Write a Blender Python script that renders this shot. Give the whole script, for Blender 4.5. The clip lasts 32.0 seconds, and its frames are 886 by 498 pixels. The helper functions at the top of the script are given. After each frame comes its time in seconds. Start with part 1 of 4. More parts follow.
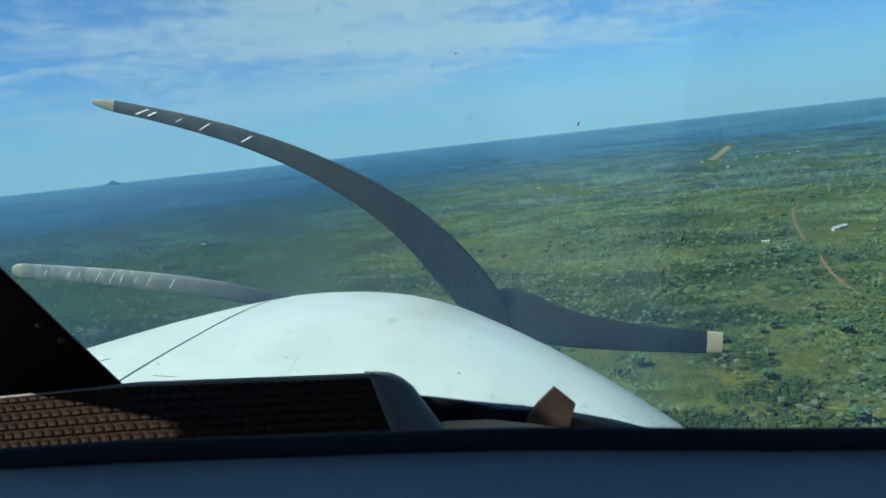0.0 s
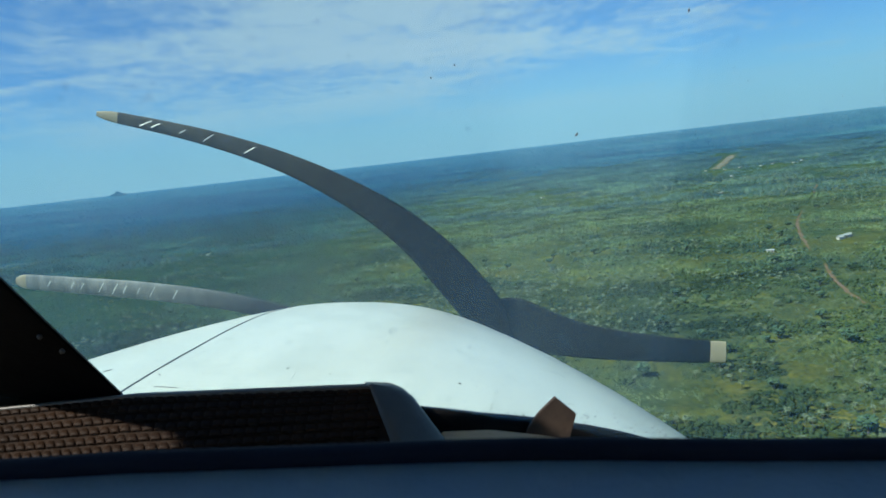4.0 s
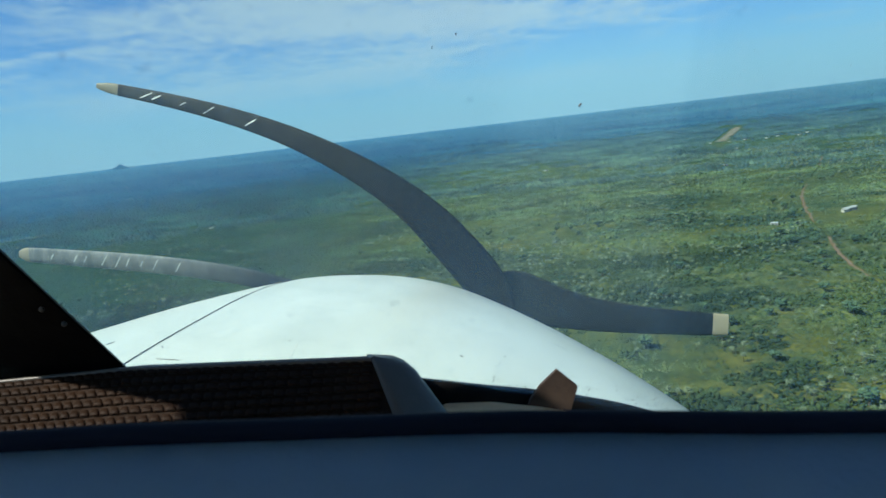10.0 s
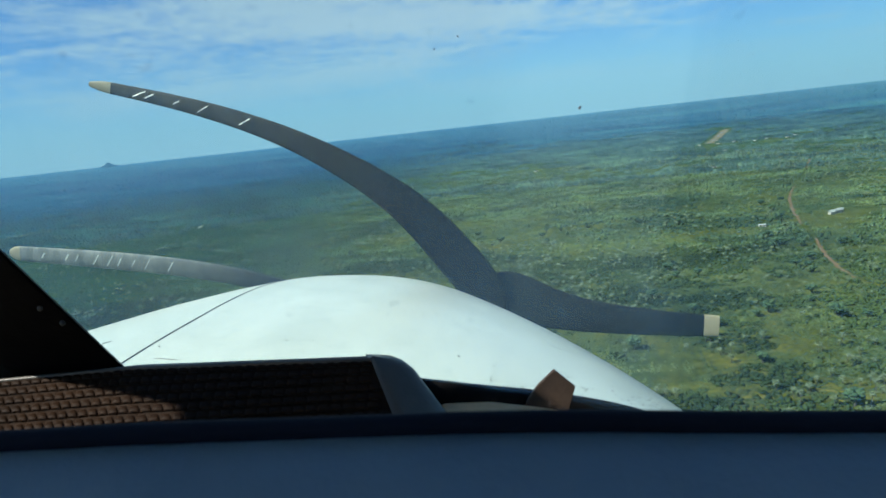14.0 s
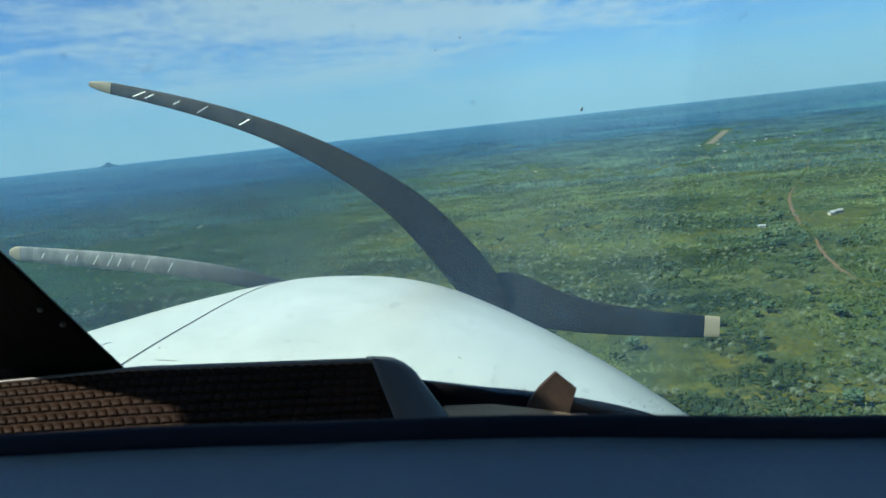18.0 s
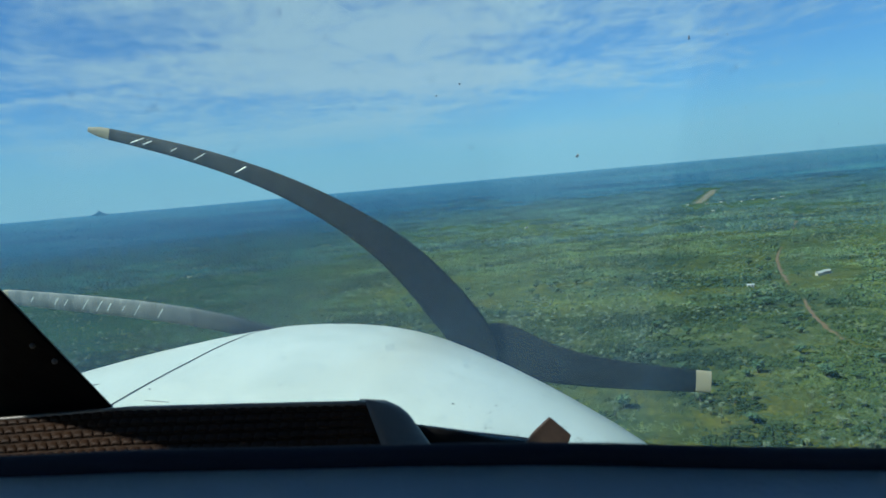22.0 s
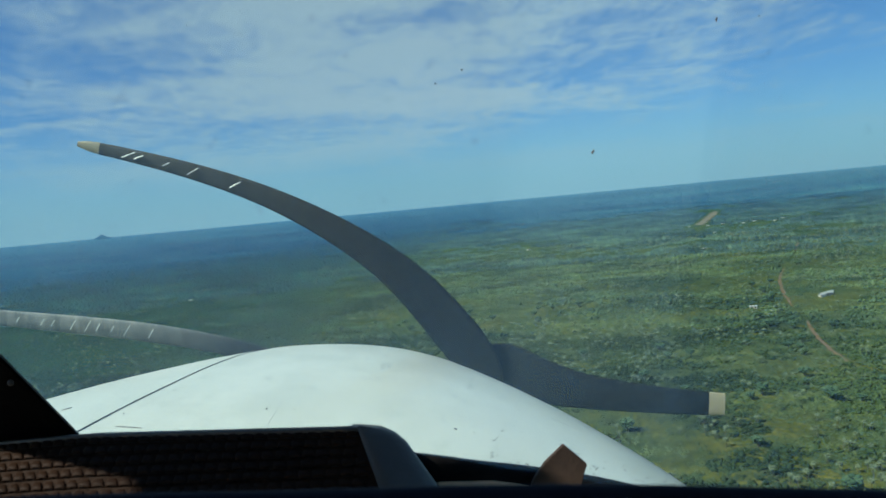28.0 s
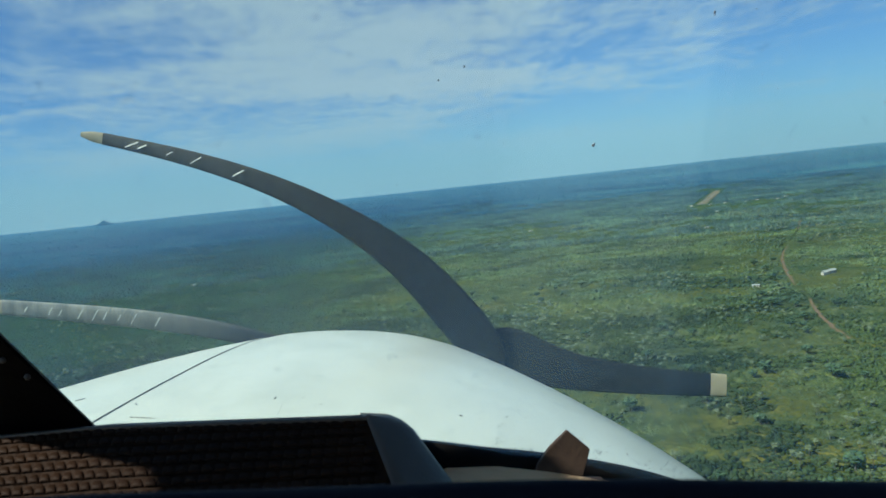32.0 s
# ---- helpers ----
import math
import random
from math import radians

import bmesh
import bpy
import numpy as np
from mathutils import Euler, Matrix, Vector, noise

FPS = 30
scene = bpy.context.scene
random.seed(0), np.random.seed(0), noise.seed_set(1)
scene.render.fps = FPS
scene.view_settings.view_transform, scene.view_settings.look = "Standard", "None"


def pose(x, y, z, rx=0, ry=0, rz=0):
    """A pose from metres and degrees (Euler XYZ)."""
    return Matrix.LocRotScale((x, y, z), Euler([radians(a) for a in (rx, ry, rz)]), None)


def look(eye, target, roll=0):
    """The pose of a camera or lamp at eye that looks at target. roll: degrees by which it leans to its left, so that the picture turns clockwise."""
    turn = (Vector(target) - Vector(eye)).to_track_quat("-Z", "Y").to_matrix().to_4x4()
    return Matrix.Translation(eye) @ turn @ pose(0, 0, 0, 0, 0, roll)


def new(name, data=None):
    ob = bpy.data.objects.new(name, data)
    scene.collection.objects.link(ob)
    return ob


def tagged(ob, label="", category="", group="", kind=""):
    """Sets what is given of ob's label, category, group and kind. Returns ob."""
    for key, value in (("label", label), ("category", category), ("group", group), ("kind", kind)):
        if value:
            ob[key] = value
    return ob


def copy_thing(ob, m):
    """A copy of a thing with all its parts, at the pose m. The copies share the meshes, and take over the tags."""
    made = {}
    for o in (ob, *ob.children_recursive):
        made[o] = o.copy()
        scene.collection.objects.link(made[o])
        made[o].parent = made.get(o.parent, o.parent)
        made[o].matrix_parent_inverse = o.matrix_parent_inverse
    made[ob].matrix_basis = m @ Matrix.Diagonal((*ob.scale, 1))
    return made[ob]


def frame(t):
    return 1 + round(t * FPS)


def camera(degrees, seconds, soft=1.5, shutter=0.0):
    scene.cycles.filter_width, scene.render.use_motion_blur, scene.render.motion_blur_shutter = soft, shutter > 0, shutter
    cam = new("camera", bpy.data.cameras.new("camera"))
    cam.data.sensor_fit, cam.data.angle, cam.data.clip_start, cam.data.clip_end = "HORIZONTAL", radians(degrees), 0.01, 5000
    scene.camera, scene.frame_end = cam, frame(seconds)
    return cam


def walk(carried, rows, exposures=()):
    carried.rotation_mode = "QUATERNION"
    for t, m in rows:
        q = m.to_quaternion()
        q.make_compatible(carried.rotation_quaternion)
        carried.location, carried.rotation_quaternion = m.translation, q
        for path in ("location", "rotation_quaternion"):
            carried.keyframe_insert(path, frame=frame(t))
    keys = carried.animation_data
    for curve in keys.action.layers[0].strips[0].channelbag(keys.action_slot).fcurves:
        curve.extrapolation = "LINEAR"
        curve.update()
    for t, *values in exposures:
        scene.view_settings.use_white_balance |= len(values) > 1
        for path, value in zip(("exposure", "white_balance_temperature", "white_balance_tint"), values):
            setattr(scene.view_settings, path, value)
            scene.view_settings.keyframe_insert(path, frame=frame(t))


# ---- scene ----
cam = camera(62.0, 32.0, soft=1.5)
cam.data.dof.use_dof, cam.data.dof.focus_distance, cam.data.dof.aperture_fstop = True, 5.0, 20.0
ALT = 120.0                     # height over the bush
BANK = 6.4                      # the aircraft leans to its right
PLANE = pose(0, 0, ALT, -0.4, BANK, 0)
# seconds, place in the cabin, tilt, lean, heading in the cabin
ROWS = [
    (0.0, -0.0025, -0.0010, -0.0001, -7.49, -0.03, -0.19),
    (0.5, -0.0010, -0.0026, 0.0007, -7.21, -0.05, -0.06),
    (1.0, -0.0023, -0.0007, -0.0001, -7.26, -0.04, -0.18),
    (1.5, 0.0021, -0.0040, 0.0009, -6.63, 0.05, 0.13),
    (2.0, 0.0012, -0.0055, 0.0013, -5.90, 0.05, 0.07),
    (2.5, 0.0025, -0.0016, -0.0001, -6.60, 0.01, 0.23),
    (3.0, 0.0005, 0.0009, -0.0009, -6.95, 0.06, 0.05),
    (3.5, 0.0015, -0.0042, 0.0013, -6.71, 0.18, 0.06),
    (5.5, 0.0019, 0.0034, -0.0019, -7.55, 0.03, 0.19),
    (6.0, 0.0001, 0.0000, -0.0000, -8.40, 0.00, 0.00),
    (6.5, 0.0025, -0.0016, 0.0004, -6.65, 0.37, 0.24),
    (7.0, 0.0039, -0.0014, 0.0005, -7.94, 0.18, 0.35),
    (7.5, 0.0042, 0.0013, -0.0006, -7.79, 0.28, 0.31),
    (8.0, 0.0023, -0.0041, 0.0017, -8.25, 0.07, 0.25),
    (8.5, -0.0005, 0.0041, -0.0016, -8.16, 0.20, 0.06),
    (9.0, 0.0043, 0.0010, -0.0004, -8.52, 0.14, 0.35),
    (9.5, 0.0008, 0.0023, -0.0007, -9.13, 0.05, 0.13),
    (10.0, 0.0031, 0.0009, -0.0003, -8.82, 0.23, 0.33),
    (10.5, 0.0001, 0.0004, 0.0003, -9.06, 0.21, 0.05),
    (11.0, 0.0024, 0.0015, -0.0004, -9.10, 0.12, 0.25),
    (11.5, 0.0031, -0.0043, 0.0018, -7.85, 0.17, 0.31),
    (12.0, 0.0017, 0.0009, -0.0003, -8.07, 0.08, 0.26),
    (12.5, -0.0006, -0.0001, 0.0004, -9.03, -0.01, 0.03),
    (13.0, -0.0019, 0.0007, 0.0002, -9.26, -0.10, -0.01),
    (13.5, -0.0036, -0.0008, 0.0003, -8.68, -0.10, -0.17),
    (15.5, -0.0140, -0.0039, 0.0017, -9.47, -0.39, -0.85),
    (16.0, -0.0135, -0.0049, 0.0021, -9.11, -0.39, -0.81),
    (16.5, -0.0110, -0.0074, 0.0030, -8.29, -0.29, -0.63),
    (17.0, -0.0139, 0.0017, 0.0006, -9.41, -0.29, -0.83),
    (17.5, -0.0137, -0.0033, 0.0028, -8.77, -0.16, -0.80),
    (18.0, -0.0080, -0.0004, 0.0017, -8.78, -0.22, -0.43),
    (18.5, -0.0095, -0.0034, 0.0023, -7.92, -0.29, -0.49),
    (19.0, -0.0080, -0.0008, 0.0003, -7.62, -0.28, -0.40),
    (19.5, -0.0115, -0.0093, -0.0001, -7.10, -0.61, -0.81),
    (20.0, -0.0138, -0.0058, -0.0086, -6.21, -1.10, -1.09),
    (20.5, -0.0127, -0.0044, -0.0086, -6.19, -1.26, -0.96),
    (21.0, -0.0137, -0.0070, -0.0075, -5.58, -1.19, -1.03),
    (21.5, -0.0146, -0.0056, -0.0087, -5.97, -1.22, -1.10),
    (22.0, -0.0140, -0.0072, -0.0090, -4.56, -1.23, -1.07),
    (22.5, -0.0120, 0.0073, -0.0141, -4.65, -1.32, -0.91),
    (23.0, -0.0081, 0.0061, -0.0133, -3.53, -1.45, -0.60),
    (23.5, -0.0118, 0.0073, -0.0134, -4.70, -1.26, -0.86),
    (24.0, -0.0124, 0.0055, -0.0141, -3.81, -1.46, -0.85),
    (24.5, -0.0124, 0.0046, -0.0125, -3.67, -1.38, -0.88),
    (25.0, -0.0122, 0.0061, -0.0123, -3.68, -1.31, -0.90),
    (25.5, -0.0124, 0.0062, -0.0120, -4.14, -1.31, -0.89),
    (27.5, -0.0151, 0.0621, -0.0266, -3.10, -1.04, -1.20),
    (28.0, -0.0115, 0.0633, -0.0279, -2.82, -1.06, -0.94),
    (28.5, -0.0128, 0.0612, -0.0278, -2.55, -1.13, -1.00),
    (29.0, -0.0131, 0.0616, -0.0286, -1.98, -1.18, -1.07),
    (29.5, -0.0105, 0.0621, -0.0284, -2.66, -1.06, -0.89),
    (30.0, -0.0082, 0.0591, -0.0267, -1.08, -0.38, -0.45),
    (30.5, -0.0124, 0.0503, -0.0197, -3.58, -0.43, -0.77),
    (31.0, -0.0129, 0.0550, -0.0204, -4.36, -0.42, -0.78),
    (31.5, -0.0120, 0.0532, -0.0192, -3.57, -0.16, -0.67),
    (32.0, -0.0139, 0.0510, -0.0179, -4.21, -0.41, -0.82),
]
EXPOSURES = [(0.0, 0.18, 6250, 9), (10.0, 0.28, 6480, 9), (19.0, 0.28, 6480, 9), (21.0, 0.18, 6350, 8), (22.0, 0.09, 6150, 6), (23.0, -0.39, 5950, 6), (25.5, -0.33, 5950, 6), (27.2, -0.05, 6450, 9), (28.5, 0.02, 6650, 9), (30.0, 0.26, 6800, 10), (30.6, 0.13, 6800, 10), (32.0, 0.11, 6750, 10)]
walk(cam, [(t, PLANE @ pose(x, y, z, 90 + p, r, h)) for t, x, y, z, p, r, h in ROWS], EXPOSURES)

# ---- sky and sun ----
SUN_DIR = Vector((-0.86, -0.34, 0.95)).normalized()
sun_data = bpy.data.lights.new("sun", "SUN")
sun_data.energy, sun_data.angle, sun_data.color = 6.1, radians(0.6), (1.0, 0.95, 0.84)
sun = new("sun", sun_data)
sun.matrix_world = look(SUN_DIR * 300, (0, 0, 0))


def build_world():
    world = bpy.data.worlds.new("sky")
    scene.world = world
    world.use_nodes = True
    nt = world.node_tree
    nt.nodes.clear()
    N, L = nt.nodes.new, nt.links.new
    out, bg = N("ShaderNodeOutputWorld"), N("ShaderNodeBackground")
    sky = N("ShaderNodeTexSky")
    sky.sky_type, sky.sun_disc = "NISHITA", False
    sky.sun_elevation, sky.sun_rotation = math.asin(SUN_DIR.z), math.atan2(SUN_DIR.x, SUN_DIR.y)
    sky.air_density, sky.dust_density, sky.ozone_density = 1.0, 0.0, 6.0
    sky.altitude = 0.0
    tc = N("ShaderNodeTexCoord")
    sep = N("ShaderNodeSeparateXYZ")
    L(tc.outputs["Generated"], sep.inputs[0])

    def m(op, a, b=None, c=None, clamp=False):
        n = N("ShaderNodeMath")
        n.operation, n.use_clamp = op, clamp
        for k, v in enumerate((a, b, c)):
            if v is None:
                continue
            if isinstance(v, (int, float)):
                n.inputs[k].default_value = v
            else:
                L(v, n.inputs[k])
        return n.outputs[0]

    # clouds lie on a flat layer: the way divided by its height
    h = m("ADD", m("MAXIMUM", sep.outputs[2], 0.0), 0.09)
    u, v = m("DIVIDE", sep.outputs[0], h), m("DIVIDE", sep.outputs[1], h)
    comb = N("ShaderNodeCombineXYZ")
    L(u, comb.inputs[0]), L(v, comb.inputs[1])

    def noise_at(scale, detail, rough, stretch, turn, shift, distort=0.0):
        mp = N("ShaderNodeMapping")
        mp.inputs["Scale"].default_value = (scale * stretch[0], scale * stretch[1], 1)
        mp.inputs["Rotation"].default_value = (0, 0, radians(turn))
        mp.inputs["Location"].default_value = (*shift, 0)
        L(comb.outputs[0], mp.inputs[0])
        t = N("ShaderNodeTexNoise")
        t.noise_dimensions = "2D"
        t.inputs["Scale"].default_value = 1.0
        t.inputs["Detail"].default_value = detail
        t.inputs["Roughness"].default_value = rough
        t.inputs["Distortion"].default_value = distort
        L(mp.outputs[0], t.inputs["Vector"])
        return t.outputs["Fac"]

    big = noise_at(0.28, 3, 0.5, (1, 1.3), 18, CLOUD_SHIFT, 0.3)
    wisp = noise_at(1.5, 8, 0.62, (1.0, 1.15), 24, (3.1, 7.7), 0.6)
    ripple = noise_at(6.0, 6, 0.66, (1.5, 0.8), 32, (1.3, 2.2), 0.4)
    a = m("MULTIPLY_ADD", wisp, 0.55, m("MULTIPLY", big, 1.0))
    a = m("MULTIPLY_ADD", ripple, 0.33, a)
    mask = N("ShaderNodeMapRange")
    mask.interpolation_type = "SMOOTHSTEP"
    mask.inputs["From Min"].default_value, mask.inputs["From Max"].default_value = CLOUD_EDGE
    L(a, mask.inputs["Value"])
    low = N("ShaderNodeMapRange")
    low.inputs["From Min"].default_value, low.inputs["From Max"].default_value = 0.02, 0.10
    L(sep.outputs[2], low.inputs["Value"])
    fac = m("MULTIPLY_ADD", m("MULTIPLY", mask.outputs[0], low.outputs[0]), 0.66, 0.07)
    mix = N("ShaderNodeMix")
    mix.data_type = "RGBA"
    blue = N("ShaderNodeMix")
    blue.data_type, blue.blend_type = "RGBA", "MULTIPLY"
    blue.inputs["Factor"].default_value = 1.0
    blue.inputs["B"].default_value = (*SKY_TINT, 1)
    L(sky.outputs[0], blue.inputs["A"])
    L(fac, mix.inputs["Factor"]), L(blue.outputs["Result"], mix.inputs["A"])
    mix.inputs["B"].default_value = (*CLOUD_COLOUR, 1)
    # pale haze low over the land
    hz, haze = N("ShaderNodeMapRange"), N("ShaderNodeMix")
    hz.interpolation_type, haze.data_type = "SMOOTHSTEP", "RGBA"
    hz.inputs["From Min"].default_value, hz.inputs["From Max"].default_value = 0.15, -0.02
    hz.inputs["To Max"].default_value = 0.92
    L(sep.outputs[2], hz.inputs["Value"]), L(hz.outputs[0], haze.inputs["Factor"])
    L(mix.outputs["Result"], haze.inputs["A"])
    haze.inputs["B"].default_value = (*HAZE_COLOUR, 1)
    L(haze.outputs["Result"], bg.inputs["Color"])
    bg.inputs["Strength"].default_value = SKY_STRENGTH
    L(bg.outputs[0], out.inputs[0])


SKY_STRENGTH = 0.085
SKY_TINT = (0.59, 0.93, 1.34)   # a clean, deep blue air
CLOUD_SHIFT = (0.13, 1.61)
CLOUD_EDGE = (0.81, 1.17)
CLOUD_COLOUR = (5.8, 6.9, 8.0)
HAZE_COLOUR = (3.1, 5.5, 7.8)
build_world()


# ---- materials ----
def shader(name, colour, rough=0.6, metal=0.0, spec=0.5):
    mat = bpy.data.materials.new(name)
    mat.use_nodes = True
    b = mat.node_tree.nodes["Principled BSDF"]
    b.inputs["Base Color"].default_value = (*colour, 1)
    b.inputs["Roughness"].default_value = rough
    b.inputs["Metallic"].default_value = metal
    b.inputs["Specular IOR Level"].default_value = spec
    return mat, mat.node_tree, b


def tint(nt, where, scale, stops, detail=5, rough=0.6, coord="Object", w=None, stretch=(1, 1, 1)):
    """A colour ramp over noise, linked into the socket where; returns the noise's value."""
    tc, no, ramp = nt.nodes.new("ShaderNodeTexCoord"), nt.nodes.new("ShaderNodeTexNoise"), nt.nodes.new("ShaderNodeValToRGB")
    mp = nt.nodes.new("ShaderNodeMapping")
    mp.inputs["Scale"].default_value = stretch
    nt.links.new(tc.outputs[coord], mp.inputs[0])
    nt.links.new(mp.outputs[0], no.inputs["Vector"])
    no.inputs["Scale"].default_value, no.inputs["Detail"].default_value = scale, detail
    no.inputs["Roughness"].default_value = rough
    nt.links.new(no.outputs["Fac"], ramp.inputs[0])
    els = ramp.color_ramp.elements
    while len(els) < len(stops):
        els.new(0.5)
    for e, (p, c) in zip(els, stops):
        e.position, e.color = p, (*c, 1)
    if where is not None:
        nt.links.new(ramp.outputs[0], where)
    return no.outputs["Fac"], ramp.outputs[0]


def relief(nt, b, scale, depth, detail=4, coord="Object", stretch=(1, 1, 1)):
    fac, _ = tint(nt, None, scale, [(0, (0, 0, 0)), (1, (1, 1, 1))], detail, coord=coord, stretch=stretch)
    bump = nt.nodes.new("ShaderNodeBump")
    bump.inputs["Distance"].default_value = depth
    nt.links.new(fac, bump.inputs["Height"])
    nt.links.new(bump.outputs[0], b.inputs["Normal"])


def mix_colour(nt, fac, a, b_, blend="MIX"):
    n = nt.nodes.new("ShaderNodeMix")
    n.data_type, n.blend_type = "RGBA", blend
    for sock, v in (("Factor", fac), ("A", a), ("B", b_)):
        if isinstance(v, (int, float)):
            n.inputs[sock].default_value = v
        elif isinstance(v, tuple):
            n.inputs[sock].default_value = (*v, 1)
        else:
            nt.links.new(v, n.inputs[sock])
    return n.outputs["Result"]


def simple(name, c1, c2, scale, rough, depth=0.0, metal=0.0, bump_scale=None, spec=0.5):
    mat, nt, b = shader(name, c1, rough, metal, spec)
    tint(nt, b.inputs["Base Color"], scale, [(0.35, c1), (0.65, c2)])
    if depth:
        relief(nt, b, bump_scale or scale * 4, depth)
    return mat


def cowl_paint():
    mat, nt, b = shader("white_cowl_paint", (0.8, 0.8, 0.78), 0.32)
    _, base = tint(nt, None, 3.0, [(0.3, (0.79, 0.785, 0.70)), (0.7, (0.85, 0.84, 0.76))])
    _, grime = tint(nt, None, 38.0, [(0.655, (0, 0, 0)), (0.71, (1, 1, 1))], 3, 0.7)
    _, patch = tint(nt, None, 5.0, [(0.45, (0, 0, 0)), (0.65, (0.5, 0.5, 0.5))])
    m1 = nt.nodes.new("ShaderNodeMath")
    m1.operation = "MULTIPLY"
    nt.links.new(grime, m1.inputs[0]), nt.links.new(patch, m1.inputs[1])
    _, smear = tint(nt, None, 9.0, [(0.40, (0.88, 0.885, 0.88)), (0.58, (1, 1, 1))], 6, 0.68, stretch=(1, 0.35, 1))
    _, spots = tint(nt, None, 46.0, [(0.31, (0.84, 0.86, 0.87)), (0.40, (1, 1, 1))], 4, 0.6, stretch=(1, 0.40, 1))
    base = mix_colour(nt, 1.0, mix_colour(nt, 1.0, base, smear, "MULTIPLY"), spots, "MULTIPLY")
    nt.links.new(mix_colour(nt, m1.outputs[0], base, (0.30, 0.29, 0.26)), b.inputs["Base Color"])
    relief(nt, b, 4.0, 0.004, 2)
    b.inputs["Coat Weight"].default_value = 0.15
    return mat


def ground_cover():
    mat, nt, b = shader("grass_and_soil", (0.1, 0.11, 0.04), 0.95, spec=0.1)
    _, a = tint(nt, None, 0.011, [(0.34, (0.046, 0.078, 0.032)), (0.46, (0.074, 0.098, 0.031)), (0.56, (0.116, 0.120, 0.028)), (0.68, (0.176, 0.158, 0.040))], 6, 0.66)
    _, d = tint(nt, None, 0.42, [(0.44, (0.34, 0.42, 0.40)), (0.56, (1.36, 1.28, 1.12))], 8, 0.8)
    _, e = tint(nt, None, 0.062, [(0.40, (0.44, 0.55, 0.52)), (0.50, (0.80, 0.85, 0.82)), (0.60, (1.18, 1.12, 1.02))], 8, 0.78)
    # distance haze put into the ground's colour, bluer further off
    a = haze_away(nt, a, 450, 2400, (0.56, 0.98, 1.75))
    nt.links.new(west_shade(nt, mix_colour(nt, 1.0, mix_colour(nt, 1.0, a, d, "MULTIPLY"), e, "MULTIPLY")), b.inputs["Base Color"])
    return mat


def west_shade(nt, c):
    """Darkens and blues a colour towards the west: cloud shade and haze painted in."""
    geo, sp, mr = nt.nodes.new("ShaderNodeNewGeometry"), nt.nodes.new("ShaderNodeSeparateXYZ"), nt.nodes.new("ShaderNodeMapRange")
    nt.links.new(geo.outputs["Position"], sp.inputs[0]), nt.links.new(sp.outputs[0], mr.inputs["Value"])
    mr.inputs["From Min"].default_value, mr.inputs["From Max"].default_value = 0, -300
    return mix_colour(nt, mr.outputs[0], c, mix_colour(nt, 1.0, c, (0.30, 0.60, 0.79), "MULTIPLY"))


def haze_away(nt, c, start, end, by):
    """Paints distance haze into a colour, from start to end."""
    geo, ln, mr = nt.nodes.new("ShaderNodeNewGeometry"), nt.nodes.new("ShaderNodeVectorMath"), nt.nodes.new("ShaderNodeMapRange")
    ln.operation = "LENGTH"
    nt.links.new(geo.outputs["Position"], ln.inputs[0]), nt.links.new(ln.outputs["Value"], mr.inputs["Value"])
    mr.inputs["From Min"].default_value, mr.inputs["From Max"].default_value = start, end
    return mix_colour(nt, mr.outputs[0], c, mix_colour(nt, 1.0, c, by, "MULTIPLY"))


def leaves(name, dark, light, spec=0.2, patches=True, away=False):
    mat, nt, b = shader(name, dark, 0.75, spec=spec)
    geo = nt.nodes.new("ShaderNodeNewGeometry")
    oi = nt.nodes.new("ShaderNodeObjectInfo")
    add = nt.nodes.new("ShaderNodeMath")
    add.operation = "ADD"
    nt.links.new(geo.outputs["Random Per Island"], add.inputs[0]), nt.links.new(oi.outputs["Random"], add.inputs[1])
    fr = nt.nodes.new("ShaderNodeMath")
    fr.operation = "FRACT"
    nt.links.new(add.outputs[0], fr.inputs[0])
    c = mix_colour(nt, fr.outputs[0], dark, light)
    _, d = tint(nt, None, 1.1, [(0.35, (0.5, 0.5, 0.5)), (0.65, (1.3, 1.3, 1.25))], 4, 0.75)
    if not patches:
        nt.links.new(mix_colour(nt, 1.0, c, d, "MULTIPLY"), b.inputs["Base Color"])
        return mat
    c = west_shade(nt, c)
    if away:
        c = haze_away(nt, c, 1600, 4000, (0.50, 0.92, 1.9))
    _, patch = tint(nt, None, 0.0085, [(0.42, (0.40, 0.48, 0.56)), (0.50, (0.82, 0.84, 0.86)), (0.58, (1.28, 1.20, 1.02))], 7, 0.66, stretch=(0.7, 1, 1))
    c = mix_colour(nt, 1.0, c, patch, "MULTIPLY")
    nt.links.new(mix_colour(nt, 1.0, c, d, "MULTIPLY"), b.inputs["Base Color"])
    return mat


